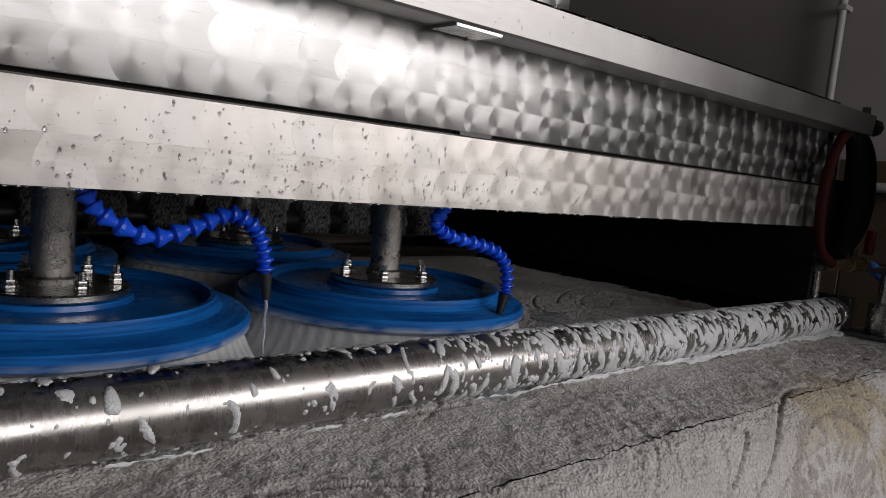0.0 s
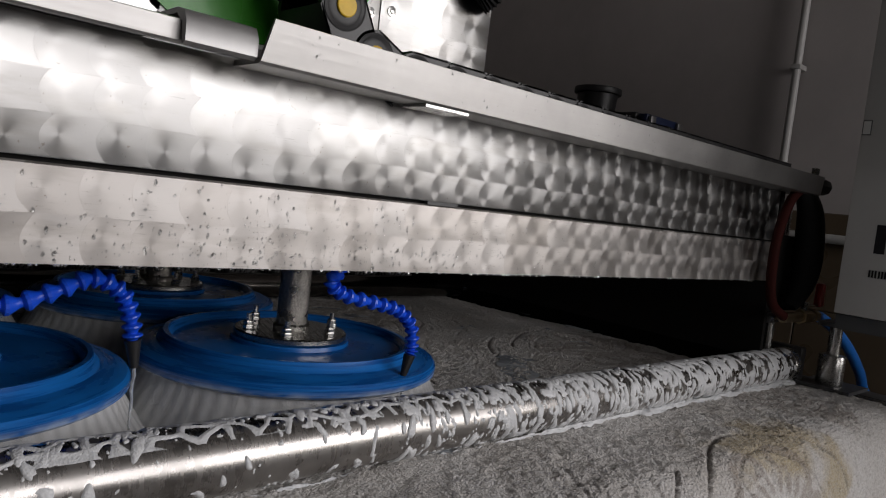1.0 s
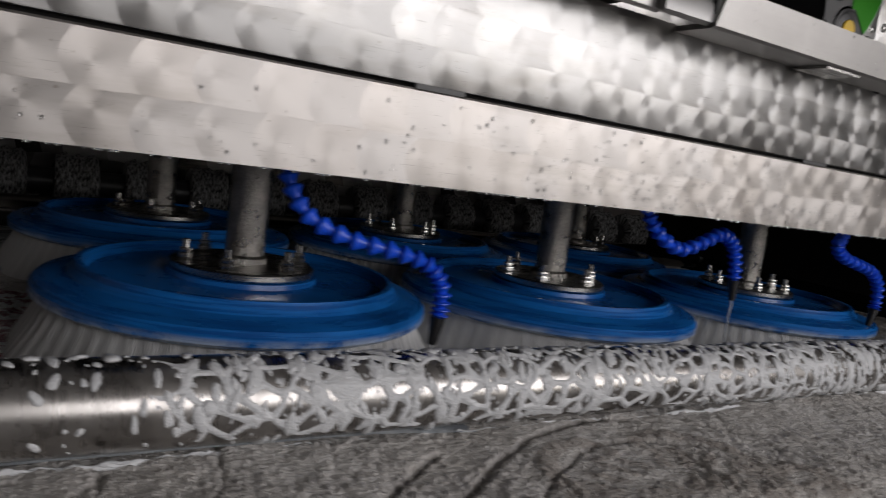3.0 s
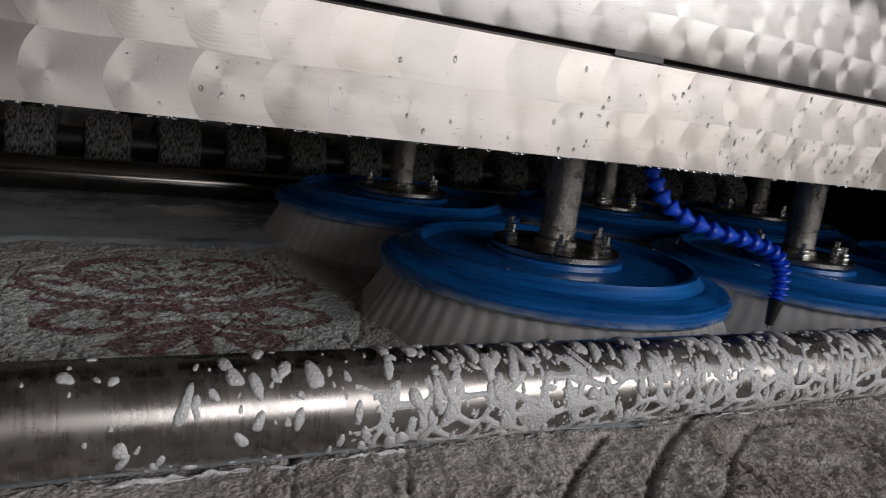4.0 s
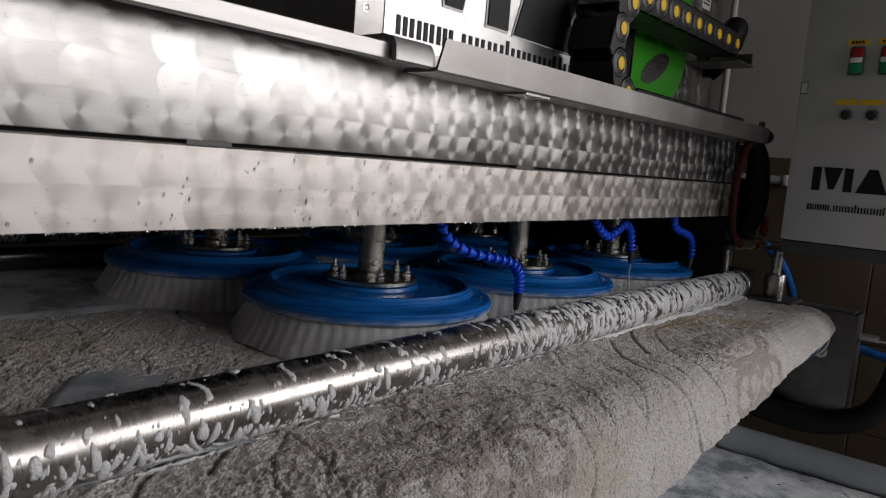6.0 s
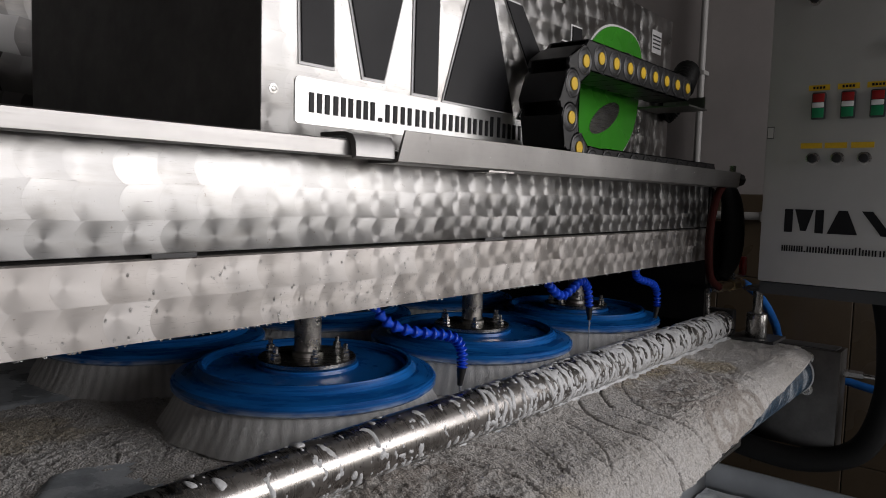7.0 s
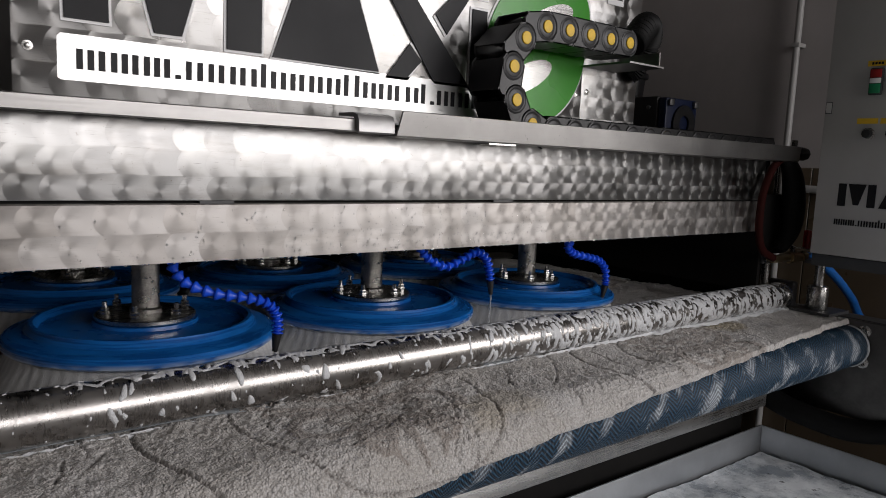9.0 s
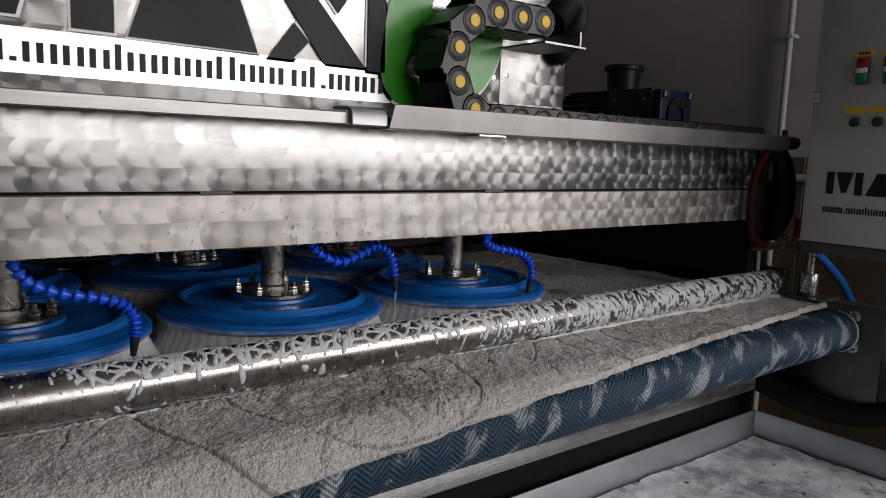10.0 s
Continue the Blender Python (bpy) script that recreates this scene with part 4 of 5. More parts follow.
pan = thing("drip_pan", pose(0, 0, 0), "galvanised drip pan holding grey suds", "pan")
part("pan_floor", box(bmesh.new(), -1.5, 1.455, -1.6, 0.034, 0.34, 0.345), GALV, pan)
part("pan_end", box(bmesh.new(), 1.45, 1.455, -1.6, 0.028, 0.345, 0.476, 0.001), GALV, pan, "folded pan wall")
part("pan_back", box(bmesh.new(), -1.5, 1.455, 0.029, 0.034, 0.345, 0.476, 0.001), GALV, pan, "folded pan wall")
px, py = np.meshgrid(np.arange(-1.4, 1.449, 0.010), np.arange(-1.5, 0.028, 0.010))
pf = fractal(px * 5, py * 5, 61, 5)
pz = 0.392 + 0.030 * np.clip(pf - 0.42, 0, 0.4) + 0.005 * (fractal(px * 40, py * 40, 62, 3) - 0.5)
part("suds_water", grid_mesh("suds_water", np.stack([px, py, pz], -1)), PANSUDS, pan, "grey soapy water with foam")["kind"] = "stuff"
part("pan_stand", box(bmesh.new(), -1.4, 1.4, -1.4, 0.0, 0.0, 0.34), SHADE, pan)

# ---- carriage: housing and brushes ----
carriage = thing("brush_carriage", pose(swing(0), 0, 0), "sliding steel carriage with spinning blue scrub brushes", "machine carriage")
PITCH, FRONT_Y, BACK_Y, HUB_Z = 0.484, 0.29, 0.765, 0.965
PLATE_Y, PL, PR = 0.13, -0.222, 1.165
# underframe added to darken the room over the brushes, shade in its colour
part("base_frame", box(bmesh.new(), -0.26, 1.2, 0.135, 1.05, 1.13, 1.325, 0.003), SHADE, carriage, "carriage underframe, shade put into its near-black colour")
bm = box(bmesh.new(), PL, 0.955, PLATE_Y, PLATE_Y + 0.004, 1.332, 1.76, 0.001)
part("front_plate", bm, STEEL_BOX, carriage, "bright swirled steel name panel")
bm = box(bmesh.new(), 0.957, PR, PLATE_Y + 0.001, PLATE_Y + 0.005, 1.332, 1.76, 0.001)
part("end_plate", bm, STEEL_BOX, carriage, "swirled steel cover panel")
part("housing", box(bmesh.new(), PL + 0.004, PR - 0.004, PLATE_Y + 0.006, 0.9, 1.33, 1.757), FRAME, carriage)
rivet = finish(lathe(bmesh.new(), [(0, 0), (0.0072, 0), (0.0072, 0.001), (0.0042, 0.0014), (0.0038, 0.0028), (0.0015, 0.0034), (0, 0.0034)], 14), "rivet", 40)
for x, z in ((PL + 0.02, 1.40), (PL + 0.02, 1.65), (0.94, 1.352), (0.975, 1.352), (1.145, 1.36), (0.94, 1.43), (0.975, 1.44), (1.145, 1.70), (0.94, 1.6)):
    part("rivet", rivet, BRUSHED, carriage, at=pose(x, PLATE_Y, z, 90, 0, 0))


def slab(bm, pts, depth=0.002, y=0.0):
    """A flat plate cut to an outline in (x, z), standing proud towards the front."""
    a = [bm.verts.new((x, y, z)) for x, z in pts]
    b = [bm.verts.new((x, y - depth, z)) for x, z in pts]
    bm.faces.new(a)
    bm.faces.new(b[::-1])
    for i in range(len(pts)):
        j = (i + 1) % len(pts)
        bm.faces.new((a[i], b[i], b[j], a[j]))
    return bm


def grown(pts, d):
    cx, cz = sum(p[0] for p in pts) / len(pts), sum(p[1] for p in pts) / len(pts)
    return [(x + d * (1 if x > cx else -1), z + d * (1 if z > cz else -1)) for x, z in pts]


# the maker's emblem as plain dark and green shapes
EMBLEM = [[(-0.155, 1.445), (-0.095, 1.445), (-0.100, 1.64), (-0.162, 1.64)], [(-0.085, 1.64), (-0.030, 1.44), (0.012, 1.44), (0.070, 1.64)],
          [(0.085, 1.43), (0.145, 1.43), (0.145, 1.64), (0.085, 1.64)], [(0.165, 1.427), (0.380, 1.425), (0.300, 1.64), (0.240, 1.64)],
          [(0.345, 1.64), (0.400, 1.64), (0.60, 1.42), (0.51, 1.42)], [(0.40, 1.42), (0.445, 1.42), (0.48, 1.455), (0.45, 1.485)], [(0.51, 1.55), (0.54, 1.515), (0.60, 1.60), (0.56, 1.60)],
          [(0.605, 1.415), (0.645, 1.415), (0.645, 1.575), (0.605, 1.575)], [(0.605, 1.60), (0.645, 1.60), (0.645, 1.64), (0.605, 1.64)]]
for k, pts in enumerate(EMBLEM):
    part("emblem_border", slab(bmesh.new(), grown(pts, 0.0045), 0.0015, PLATE_Y - 0.0006), WHITE, carriage, smooth=None)
    part("emblem_block", slab(bmesh.new(), pts, 0.003, PLATE_Y - 0.0022), PAINT_BLACK, carriage, "black raised emblem shape", smooth=None)
ring_o = [(0.80 + 0.155 * math.copysign(abs(math.cos(a)) ** 0.75, math.cos(a)) + 0.10 * (0.5 * math.sin(a)), 1.515 + 0.165 * math.copysign(abs(math.sin(a)) ** 0.75, math.sin(a))) for a in np.linspace(0, 6.2832, 57)[:-1]]
holes = []
for cz in (1.585, 1.455):
    holes.append([(0.80 + 0.055 * math.cos(a) + 0.10 * 0.5 * math.sin(a) - 0.0 + (0.03 if cz > 1.5 else -0.03), cz + 0.042 * math.sin(a)) for a in np.linspace(0, 6.2832, 33)[:-1]])
part("emblem_border", slab(bmesh.new(), [(0.80 + (x - 0.80) * 1.035, 1.515 + (z - 1.515) * 1.035) for x, z in ring_o], 0.0015, PLATE_Y - 0.0006), WHITE, carriage, smooth=None)
green = part("emblem_ring", slab(bmesh.new(), ring_o, 0.003, PLATE_Y - 0.0022), GREEN, carriage, "bright green raised emblem shape", smooth=None)
for h in holes:
    part("emblem_window", slab(bmesh.new(), h, 0.0012, PLATE_Y - 0.0054), BRUSHED, carriage, "bare steel opening", smooth=None)
n_pts = [(-0.165, 1.360), (-0.160, 1.357), (0.660, 1.357), (0.665, 1.362), (0.665, 1.418), (0.660, 1.423), (-0.160, 1.423), (-0.165, 1.418)]
part("name_strip", slab(bmesh.new(), n_pts, 0.0015, PLATE_Y - 0.0006), STRIPWHITE, carriage, "white strip with plain black bars", smooth=None)


def lettering(parent, x0, x1, z0, height, y, base=None):
    """Plain upright bars in place of lettering: wide, narrow, tall and low ones in a run."""
    run = [(1.3, 1.0)] * 3 + [(0.3, 0.22), (1.5, 1.0), (0.95, 1.0), (0.95, 1.0), (0.35, 1.35), (1.5, 1.0), (0.95, 1.0), (1.5, 1.0), (0.5, 1.3), (0.35, 1.35), (0.9, 1.0), (0.95, 1.0),
                               (0.6, 1.0), (0.95, 1.0), (0.5, 1.3), (0.3, 0.22), (0.9, 1.0), (1.0, 1.0), (1.5, 1.0)]
    unit, x = (x1 - x0) / sum(w + 0.26 for w, _ in run), x0
    for w, tall in run:
        stems = 3 if w > 1.2 else 2 if w > 0.7 else 1
        thick = min(w, 0.30) * unit
        for k in range(stems):
            a = x + (w * unit - thick) * k / max(1, stems - 1)
            part("lettering_bar", slab(bmesh.new(), [(a, z0), (a + thick, z0), (a + thick, z0 + tall * height), (a, z0 + tall * height)], 0.0012, y), PAINT_BLACK, parent, at=base, smooth=None)
        x += (w + 0.26) * unit


lettering(carriage, -0.140, 0.650, 1.374, 0.029, PLATE_Y - 0.0024)
part("sticker", slab(bmesh.new(), [(1.03, 1.655), (1.09, 1.655), (1.09, 1.715), (1.03, 1.715)], 0.0008, PLATE_Y), WHITE, carriage, "small white sticker", smooth=None)
bm = bmesh.new()
for k in range(4):
    slab(bm, [(1.036, 1.668 + 0.010 * k), (1.084, 1.668 + 0.010 * k), (1.084, 1.672 + 0.010 * k), (1.036, 1.672 + 0.010 * k)], 0.0005, PLATE_Y - 0.001)
part("sticker_bars", bm, PLINTH, carriage, smooth=None)
# bracket for the chain's moving end, with a ribbed conduit over it
bm = box(bmesh.new(), 0.95, 1.075, -0.012, 0.126, 1.496, 1.500)
box(bm, 1.055, 1.06, -0.012, 0.10, 1.500, 1.53)
part("chain_bracket", bm, GREYSTEEL, carriage, "bent steel chain bracket")
bm = bmesh.new()
line = bezier([(1.02, 0.04, 1.55), (1.08, 0.05, 1.60), (1.13, 0.08, 1.575), (1.13, 0.11, 1.52), (1.12, 0.128, 1.50)], 60)
pipe(bm, line, 0.03, 16, [0.030 + 0.0035 * (i % 2) for i in range(60)])
part("conduit", bm, RUBBER, carriage, "black ribbed cable conduit")

# brush heads
DISC = [(0.0, -0.008), (0.089, -0.008), (0.091, -0.014), (0.172, -0.016), (0.176, -0.008), (0.180, -0.004), (0.186, -0.004), (0.190, -0.012), (0.195, -0.017), (0.216, -0.021),
        (0.226, -0.024), (0.230, -0.029), (0.230, -0.039), (0.225, -0.043), (0.0, -0.043)]
n = Nodes("blue_moulded_rim")
streak = n.noise(n.coords((1, 1, 30)), 9, 4)
sepz = n.node("SeparateXYZ", Vector=n.coords())
damp = n.math("MULTIPLY", n.ramp(n.noise(n.coords((1, 1, 2)), 16, 5, 0.7), (0.40, 0.0), (0.58, 1.0)), n.node("MapRange", Value=sepz.outputs[2], From_Min=-0.031, From_Max=-0.043).outputs[0])
col = n.mix(n.ramp(streak, (0.35, 0.0), (0.65, 1.0)), (0.005, 0.075, 0.29), (0.010, 0.16, 0.52))
col = n.mix(damp, col, (0.62, 0.70, 0.78))
n.bump(streak, 0.06, 0.001)
RIM = n.set(Base_Color=col, Roughness=n.math("ADD", n.math("MULTIPLY", streak, 0.25), 0.16))
n = Nodes("white_nylon_bristle")
sep = n.node("SeparateXYZ", Vector=n.coords())
ang = n.math("ARCTAN2", sep.outputs[1], sep.outputs[0])
hair = n.noise(n.node("CombineXYZ", X=n.math("MULTIPLY", ang, 60.0), Y=n.math("MULTIPLY", sep.outputs[2], 14.0)).outputs[0], 4.0, 3)
# stripes between tufts put the shade of the gaps into the bristle colour
gap = n.node("MapRange", Value=n.math("SINE", n.math("MULTIPLY", ang, 68.0)), From_Min=-1.0, From_Max=0.2).outputs[0]
n.bump(hair, 0.8, 0.003)
BRISTLE = n.set(Base_Color=n.mix(gap, (0.60, 0.60, 0.59), n.mix(n.ramp(hair, (0.3, 0.0), (0.7, 1.0)), (0.64, 0.64, 0.63), (0.88, 0.88, 0.87))), Roughness=0.6, Subsurface_Weight=0.1, Subsurface_Radius=(0.01, 0.01, 0.01))
bm = bmesh.new()
TUFTS = 68
rings = []
for f in np.linspace(0, 1, 7):
    z, r = -0.0425 - 0.060 * f, 0.217 + 0.032 * f ** 1.2
    ring = []
    for i in range(TUFTS * 4):
        a = 6.283185 * i / (TUFTS * 4)
        rr = r * (1 + (0.006 - 0.003 * f) * math.sin(TUFTS * a)) + 0.003 * f * math.sin(13 * a + 2 * f)
        ring.append(bm.verts.new((rr * math.cos(a), rr * math.sin(a), z)))
    rings.append(ring)
for a, b in zip(rings, rings[1:]):
    for i in range(len(a)):
        bm.faces.new((a[i], a[(i + 1) % len(a)], b[(i + 1) % len(a)], b[i]))
bm.faces.new(rings[-1])
bristle_mesh = finish(bm, "bristles", 60)
disc_mesh = finish(lathe(bmesh.new(), DISC, 96), "brush", 30)
shaft_mesh = finish(lathe(bmesh.new(), [(0, 0.003), (0.028, 0.003), (0.028, 0.010), (0.0238, 0.013), (0.0238, 0.17), (0, 0.17)], 36), "shaft", 30)
flange_mesh = finish(lathe(bmesh.new(), [(0, -0.007), (0.084, -0.007), (0.086, -0.005), (0.086, 0.001), (0.084, 0.003), (0, 0.003)], 64), "flange", 30)
bm = rod(bmesh.new(), (0, 0, 0.003), (0, 0, 0.011), 0.0085, 6, bevel=0.001)
rod(bm, (0, 0, 0.011), (0, 0, 0.017), 0.0075, 6, bevel=0.001)
rod(bm, (0, 0, 0.017), (0, 0, 0.027), 0.0042, 10)
bolt_mesh = finish(bm, "bolt", 30)
SPOTTED = plain("wet_turned_steel", (0.44, 0.42, 0.39), 0.30, 1.0, 260, 0.45, 0.9, 0.0025)
brushes = []
for y, x0 in ((FRONT_Y, 0.0), (BACK_Y, -0.025)):
    for k in range(3):
        b = part("brush", disc_mesh, RIM, carriage, "round blue plastic brush head", at=pose(x0 + PITCH * k, y, HUB_Z))
        brushes.append(b)
        part("bristles", bristle_mesh, BRISTLE, b, "dense wet white nylon bristles")
        part("shaft", shaft_mesh, SPOTTED, b, "turned steel drive shaft")
        part("flange", flange_mesh, BRUSHED, b, "bright steel flange")
        for i in range(6):
            a = radians(60 * i + 20 * k)
            part("bolt", bolt_mesh, BRUSHED, b, at=pose(0.070 * math.cos(a), 0.070 * math.sin(a), 0))
# jointed water hoses with black nozzles
HOSES = [[(-0.014, 0.125, 1.115), (-0.010, 0.12, 1.085), (0.008, 0.105, 1.052), (0.046, 0.085, 1.034), (0.090, 0.070, 1.026), (0.126, 0.060, 1.016), (0.144, 0.056, 0.998), (0.148, 0.055, 0.975), (0.147, 0.055, 0.960)],
         [(0.455, 0.09, 1.125), (0.462, 0.085, 1.095), (0.480, 0.08, 1.070), (0.525, 0.08, 1.050), (0.570, 0.08, 1.062), (0.606, 0.08, 1.076), (0.634, 0.08, 1.062), (0.646, 0.08, 1.036), (0.650, 0.08, 1.012)],
         [(0.925, 0.09, 1.12), (0.905, 0.085, 1.090), (0.890, 0.08, 1.074), (0.912, 0.08, 1.058), (0.962, 0.08, 1.047), (1.004, 0.08, 1.036), (1.030, 0.08, 1.014), (1.036, 0.08, 0.985), (1.034, 0.08, 0.972)]]
STREAM = Nodes("falling_water").set(Base_Color=(0.85, 0.88, 0.9), Roughness=0.08, Transmission_Weight=0.7, IOR=1.33)
for pts in HOSES:
    beads = 21
    line = bezier(pts, beads * 6 + 1)
    radii = [(0.0052, 0.0100, 0.0104, 0.0086, 0.0070, 0.0056)[i % 6] for i in range(beads * 6 + 1)]
    h = part("water_hose", pipe(bmesh.new(), line, 0.01, 14, radii), HOSE, carriage, "bright blue jointed plastic hose", smooth=24)
    e, d = line[-1], (line[-1] - line[-4]).normalized()
    part("nozzle", rod(bmesh.new(), e, e + 0.030 * d, 0.0085, 14, 0.0045), BLACK, h, "black tapered nozzle")
    tip = e + 0.030 * d
    run = [tip + Vector((0.0006 * math.sin(i * 1.7), 0.0006 * math.cos(i * 2.3), -0.0085 * i)) for i in range(9)]
    part("water_stream", pipe(bmesh.new(), run, 0.0016, 8, [0.0018 - 0.0001 * i + 0.0004 * (i % 2) for i in range(9)]), STREAM, h, "thin stream of water")

# ---- cable chain ----
CHAIN_PITCH, BEND, CHAIN_TOP, CHAIN_Y = 0.0655, 0.103, 1.540, 0.0
CHAIN_FIX = 1.31
chain = thing("cable_chain", pose(0, 0, 0), "black plastic cable chain with yellow caps", "cable chain")


def chain_place(s, t):
    """Place and heading of the chain at length s from its moving end."""
    xe = swing(t) + 0.99
    xb = 0.535 + (swing(t) + 0.012) / 2
    top = xe - xb
    if s < top:
        return xe - s, CHAIN_TOP, math.pi
    if s < top + math.pi * BEND:
        a = (s - top) / BEND
        return xb - BEND * math.sin(a), CHAIN_TOP - BEND + BEND * math.cos(a), math.pi + a
    return xb + (s - top - math.pi * BEND), CHAIN_TOP - 2 * BEND, 2 * math.pi


CHAIN_LEN = 0.99 - 0.535 + (-0.012 - 0.0) * 0 + math.pi * BEND + (CHAIN_FIX - 0.535)
side = [(0.0 + 0.030 * math.cos(a), 0.030 * math.sin(a)) for a in np.linspace(math.pi * 0.5, math.pi * 1.5, 14)] + [(0.046, -0.030), (0.058, -0.018), (0.058, 0.018), (0.046, 0.030)]
bm = bmesh.new()
for y in (0.007, 0.092):
    slab(bm, side, 0.007, y)
box(bm, -0.010, 0.052, 0.0, 0.085, -0.030, -0.0275)
box(bm, -0.010, 0.052, 0.0, 0.085, 0.0275, 0.030)
lathe(bm, [(0.0, 0.0), (0.027, 0.0), (0.027, 0.0015), (0.024, 0.0025), (0.021, 0.0015), (0.018, 0.0025), (0.0, 0.0025)], 28, Matrix.Translation((0, 0.0005, 0)) @ Matrix.Rotation(radians(90), 4, "X"))
link_mesh = finish(bm, "link", 30)
cap_mesh = finish(lathe(bmesh.new(), [(0, 0), (0.0125, 0), (0.0125, 0.0022), (0.0115, 0.003), (0, 0.003)], 24, Matrix.Translation((0, -0.0018, 0)) @ Matrix.Rotation(radians(90), 4, "X")), "cap", 30)
links = []
for i in range(int(CHAIN_LEN / CHAIN_PITCH)):
    ln = part("link", link_mesh, BLACK, chain)
    part("cap", cap_mesh, YELLOW, ln, "round yellow snap cap")
    links.append((ln, (i + 0.5) * CHAIN_PITCH))


def link_pose(s, t):
    x, z, a = chain_place(s, t)
    return Matrix.Translation((x, CHAIN_Y, z)) @ Matrix.Rotation(-a + math.pi, 4, "Y") @ Matrix.Rotation(math.pi, 4, "Y")


# ---- gear motor on the beam's far end ----
motor = thing("gear_motor", pose(1.62, 0.55, 1.335), "black gear motor with a dark blue gearbox", "motor")
part("motor_body", rod(bmesh.new(), (0.06, 0.23, 0.105), (0.06, 0.56, 0.105), 0.088, 40, bevel=0.008), BLACK, motor)
bm = rod(bmesh.new(), (0.11, 0.32, 0.19), (0.11, 0.32, 0.285), 0.062, 28, 0.070)
rod(bm, (0.11, 0.32, 0.286), (0.11, 0.32, 0.308), 0.082, 28, bevel=0.004)
part("terminal_cap", bm, BLACK, motor)
fin = finish(box(bmesh.new(), -0.002, 0.002, 0.25, 0.54, 0.084, 0.100), "cooling_fin", None)
for i in range(20):
    part("cooling_fin", fin, BLACK, motor, at=Matrix.Translation((0.06, 0, 0.105)) @ Matrix.Rotation(radians(18 * i), 4, "Y"))
part("gear_case", box(bmesh.new(), -0.10, 0.10, 0.016, 0.22, 0.0, 0.19, 0.006), plain("grey_gear_paint", (0.035, 0.034, 0.033), 0.4), motor)
for y, z in ((0.05, 0.15), (0.05, 0.04), (0.18, 0.15), (0.18, 0.04)):
    part("case_bolt", rod(bmesh.new(), (-0.108, y, z), (-0.1, y, z), 0.008, 6), FRAME, motor, "dull hexagon bolt")
part("gearbox", box(bmesh.new(), -0.095, 0.098, -0.02, 0.015, 0.004, 0.186, 0.008), BLUEPAINT, motor, "dark blue cast gearbox")
part("bearing_ring", lathe(bmesh.new(), [(0.030, 0), (0.068, 0), (0.068, 0.008), (0.030, 0.008), (0.030, 0)], 32), BLACK, motor, at=pose(0.010, -0.021, 0.095, 90, 0, 0))
for x in (-0.075, 0.078):
    for z in (0.022, 0.168):
        part("corner_lug", box(bmesh.new(), x - 0.014, x + 0.014, -0.032, -0.0205, z - 0.012, z + 0.012, 0.003), FRAME, motor, "worn bright corner lug")
part("stand", box(bmesh.new(), -0.07, 0.09, 0.03, 0.5, -1.335, -0.002), SHADE, motor)

# ---- pipework at the beam's end ----
red = thing("red_hose", pose(0, 0, 0), "dark red rubber hose hanging beside the beam", "hose")
part("tube", pipe(bmesh.new(), bezier([(1.300, -0.03, 1.312), (1.245, -0.03, 1.280), (1.205, -0.03, 1.205), (1.202, -0.03, 1.117), (1.228, -0.03, 1.055), (1.300, -0.03, 1.024)], 40), 0.0105, 14), REDHOSE, red)
strap = thing("black_hose", pose(0, 0, 0), "thick black hose bowed beside the beam end", "hose")
part("tube", pipe(bmesh.new(), bezier([(1.325, -0.02, 1.315), (1.362, -0.03, 1.26), (1.384, -0.03, 1.17), (1.374, -0.03, 1.10), (1.345, -0.02, 1.045)], 40), 0.02, 14, [0.017 + 0.016 * math.sin(math.pi * i / 39) for i in range(40)]), RUBBER, strap)
rods = thing("steel_upright", pose(1.415, 0.04, 0), "thin bright steel upright beside the beam end", "rod")
part("tube", rod(bmesh.new(), (0, 0, 1.03), (0, 0, 1.30), 0.009, 16), BRUSHED, rods)
valve = thing("ball_valve", pose(1.40, -0.03, 1.022), "worn brass ball valve with a red lever", "valve")
bm = rod(bmesh.new(), (-0.105, 0, 0), (0.085, 0, 0), 0.012, 12)
rod(bm, (-0.012, 0, 0), (0.03, 0, 0), 0.018, 6)
rod(bm, (0.06, 0, 0), (0.085, 0, 0), 0.016, 6)
part("valve_body", bm, BRASS, valve)
part("valve_stem", rod(bmesh.new(), (0.01, 0, 0.012), (0.01, 0, 0.034), 0.007, 10), BRUSHED, valve)
part("lever_arm", box(bmesh.new(), 0.002, 0.088, -0.006, 0.006, 0.024, 0.028, 0.001), BRUSHED, valve, "thin steel lever arm")
part("lever", box(bmesh.new(), 0.074, 0.096, -0.014, 0.006, 0.022, 0.080, 0.006), REDPAINT, valve, "red plastic lever")
air = thing("blue_hose", pose(0, 0, 0), "blue rubber water hose drooping from the valve", "hose")
part("tube", pipe(bmesh.new(), bezier([(1.485, -0.03, 1.022), (1.53, -0.03, 1.014), (1.61, -0.04, 0.982), (1.70, -0.05, 0.930), (1.81, -0.05, 0.862), (1.90, -0.06, 0.78), (1.915, -0.2, 0.70), (1.90, -0.45, 0.66)], 60), 0.0135, 14), BLUEHOSE, air)
wire = thing("black_conduit", pose(0, 0, 0), "thick black ribbed conduit looping under the cabinet", "conduit")
line = bezier([(1.50, -0.40, 1.02), (1.50, -0.42, 0.90), (1.49, -0.42, 0.74), (1.48, -0.37, 0.60), (1.46, -0.24, 0.545), (1.43, -0.08, 0.56), (1.42, 0.08, 0.60), (1.42, 0.35, 0.62)], 220)
part("tube", pipe(bmesh.new(), line, 0.03, 16, [0.033 + 0.0008 * (i % 2) for i in range(220)]), RUBBER, wire)

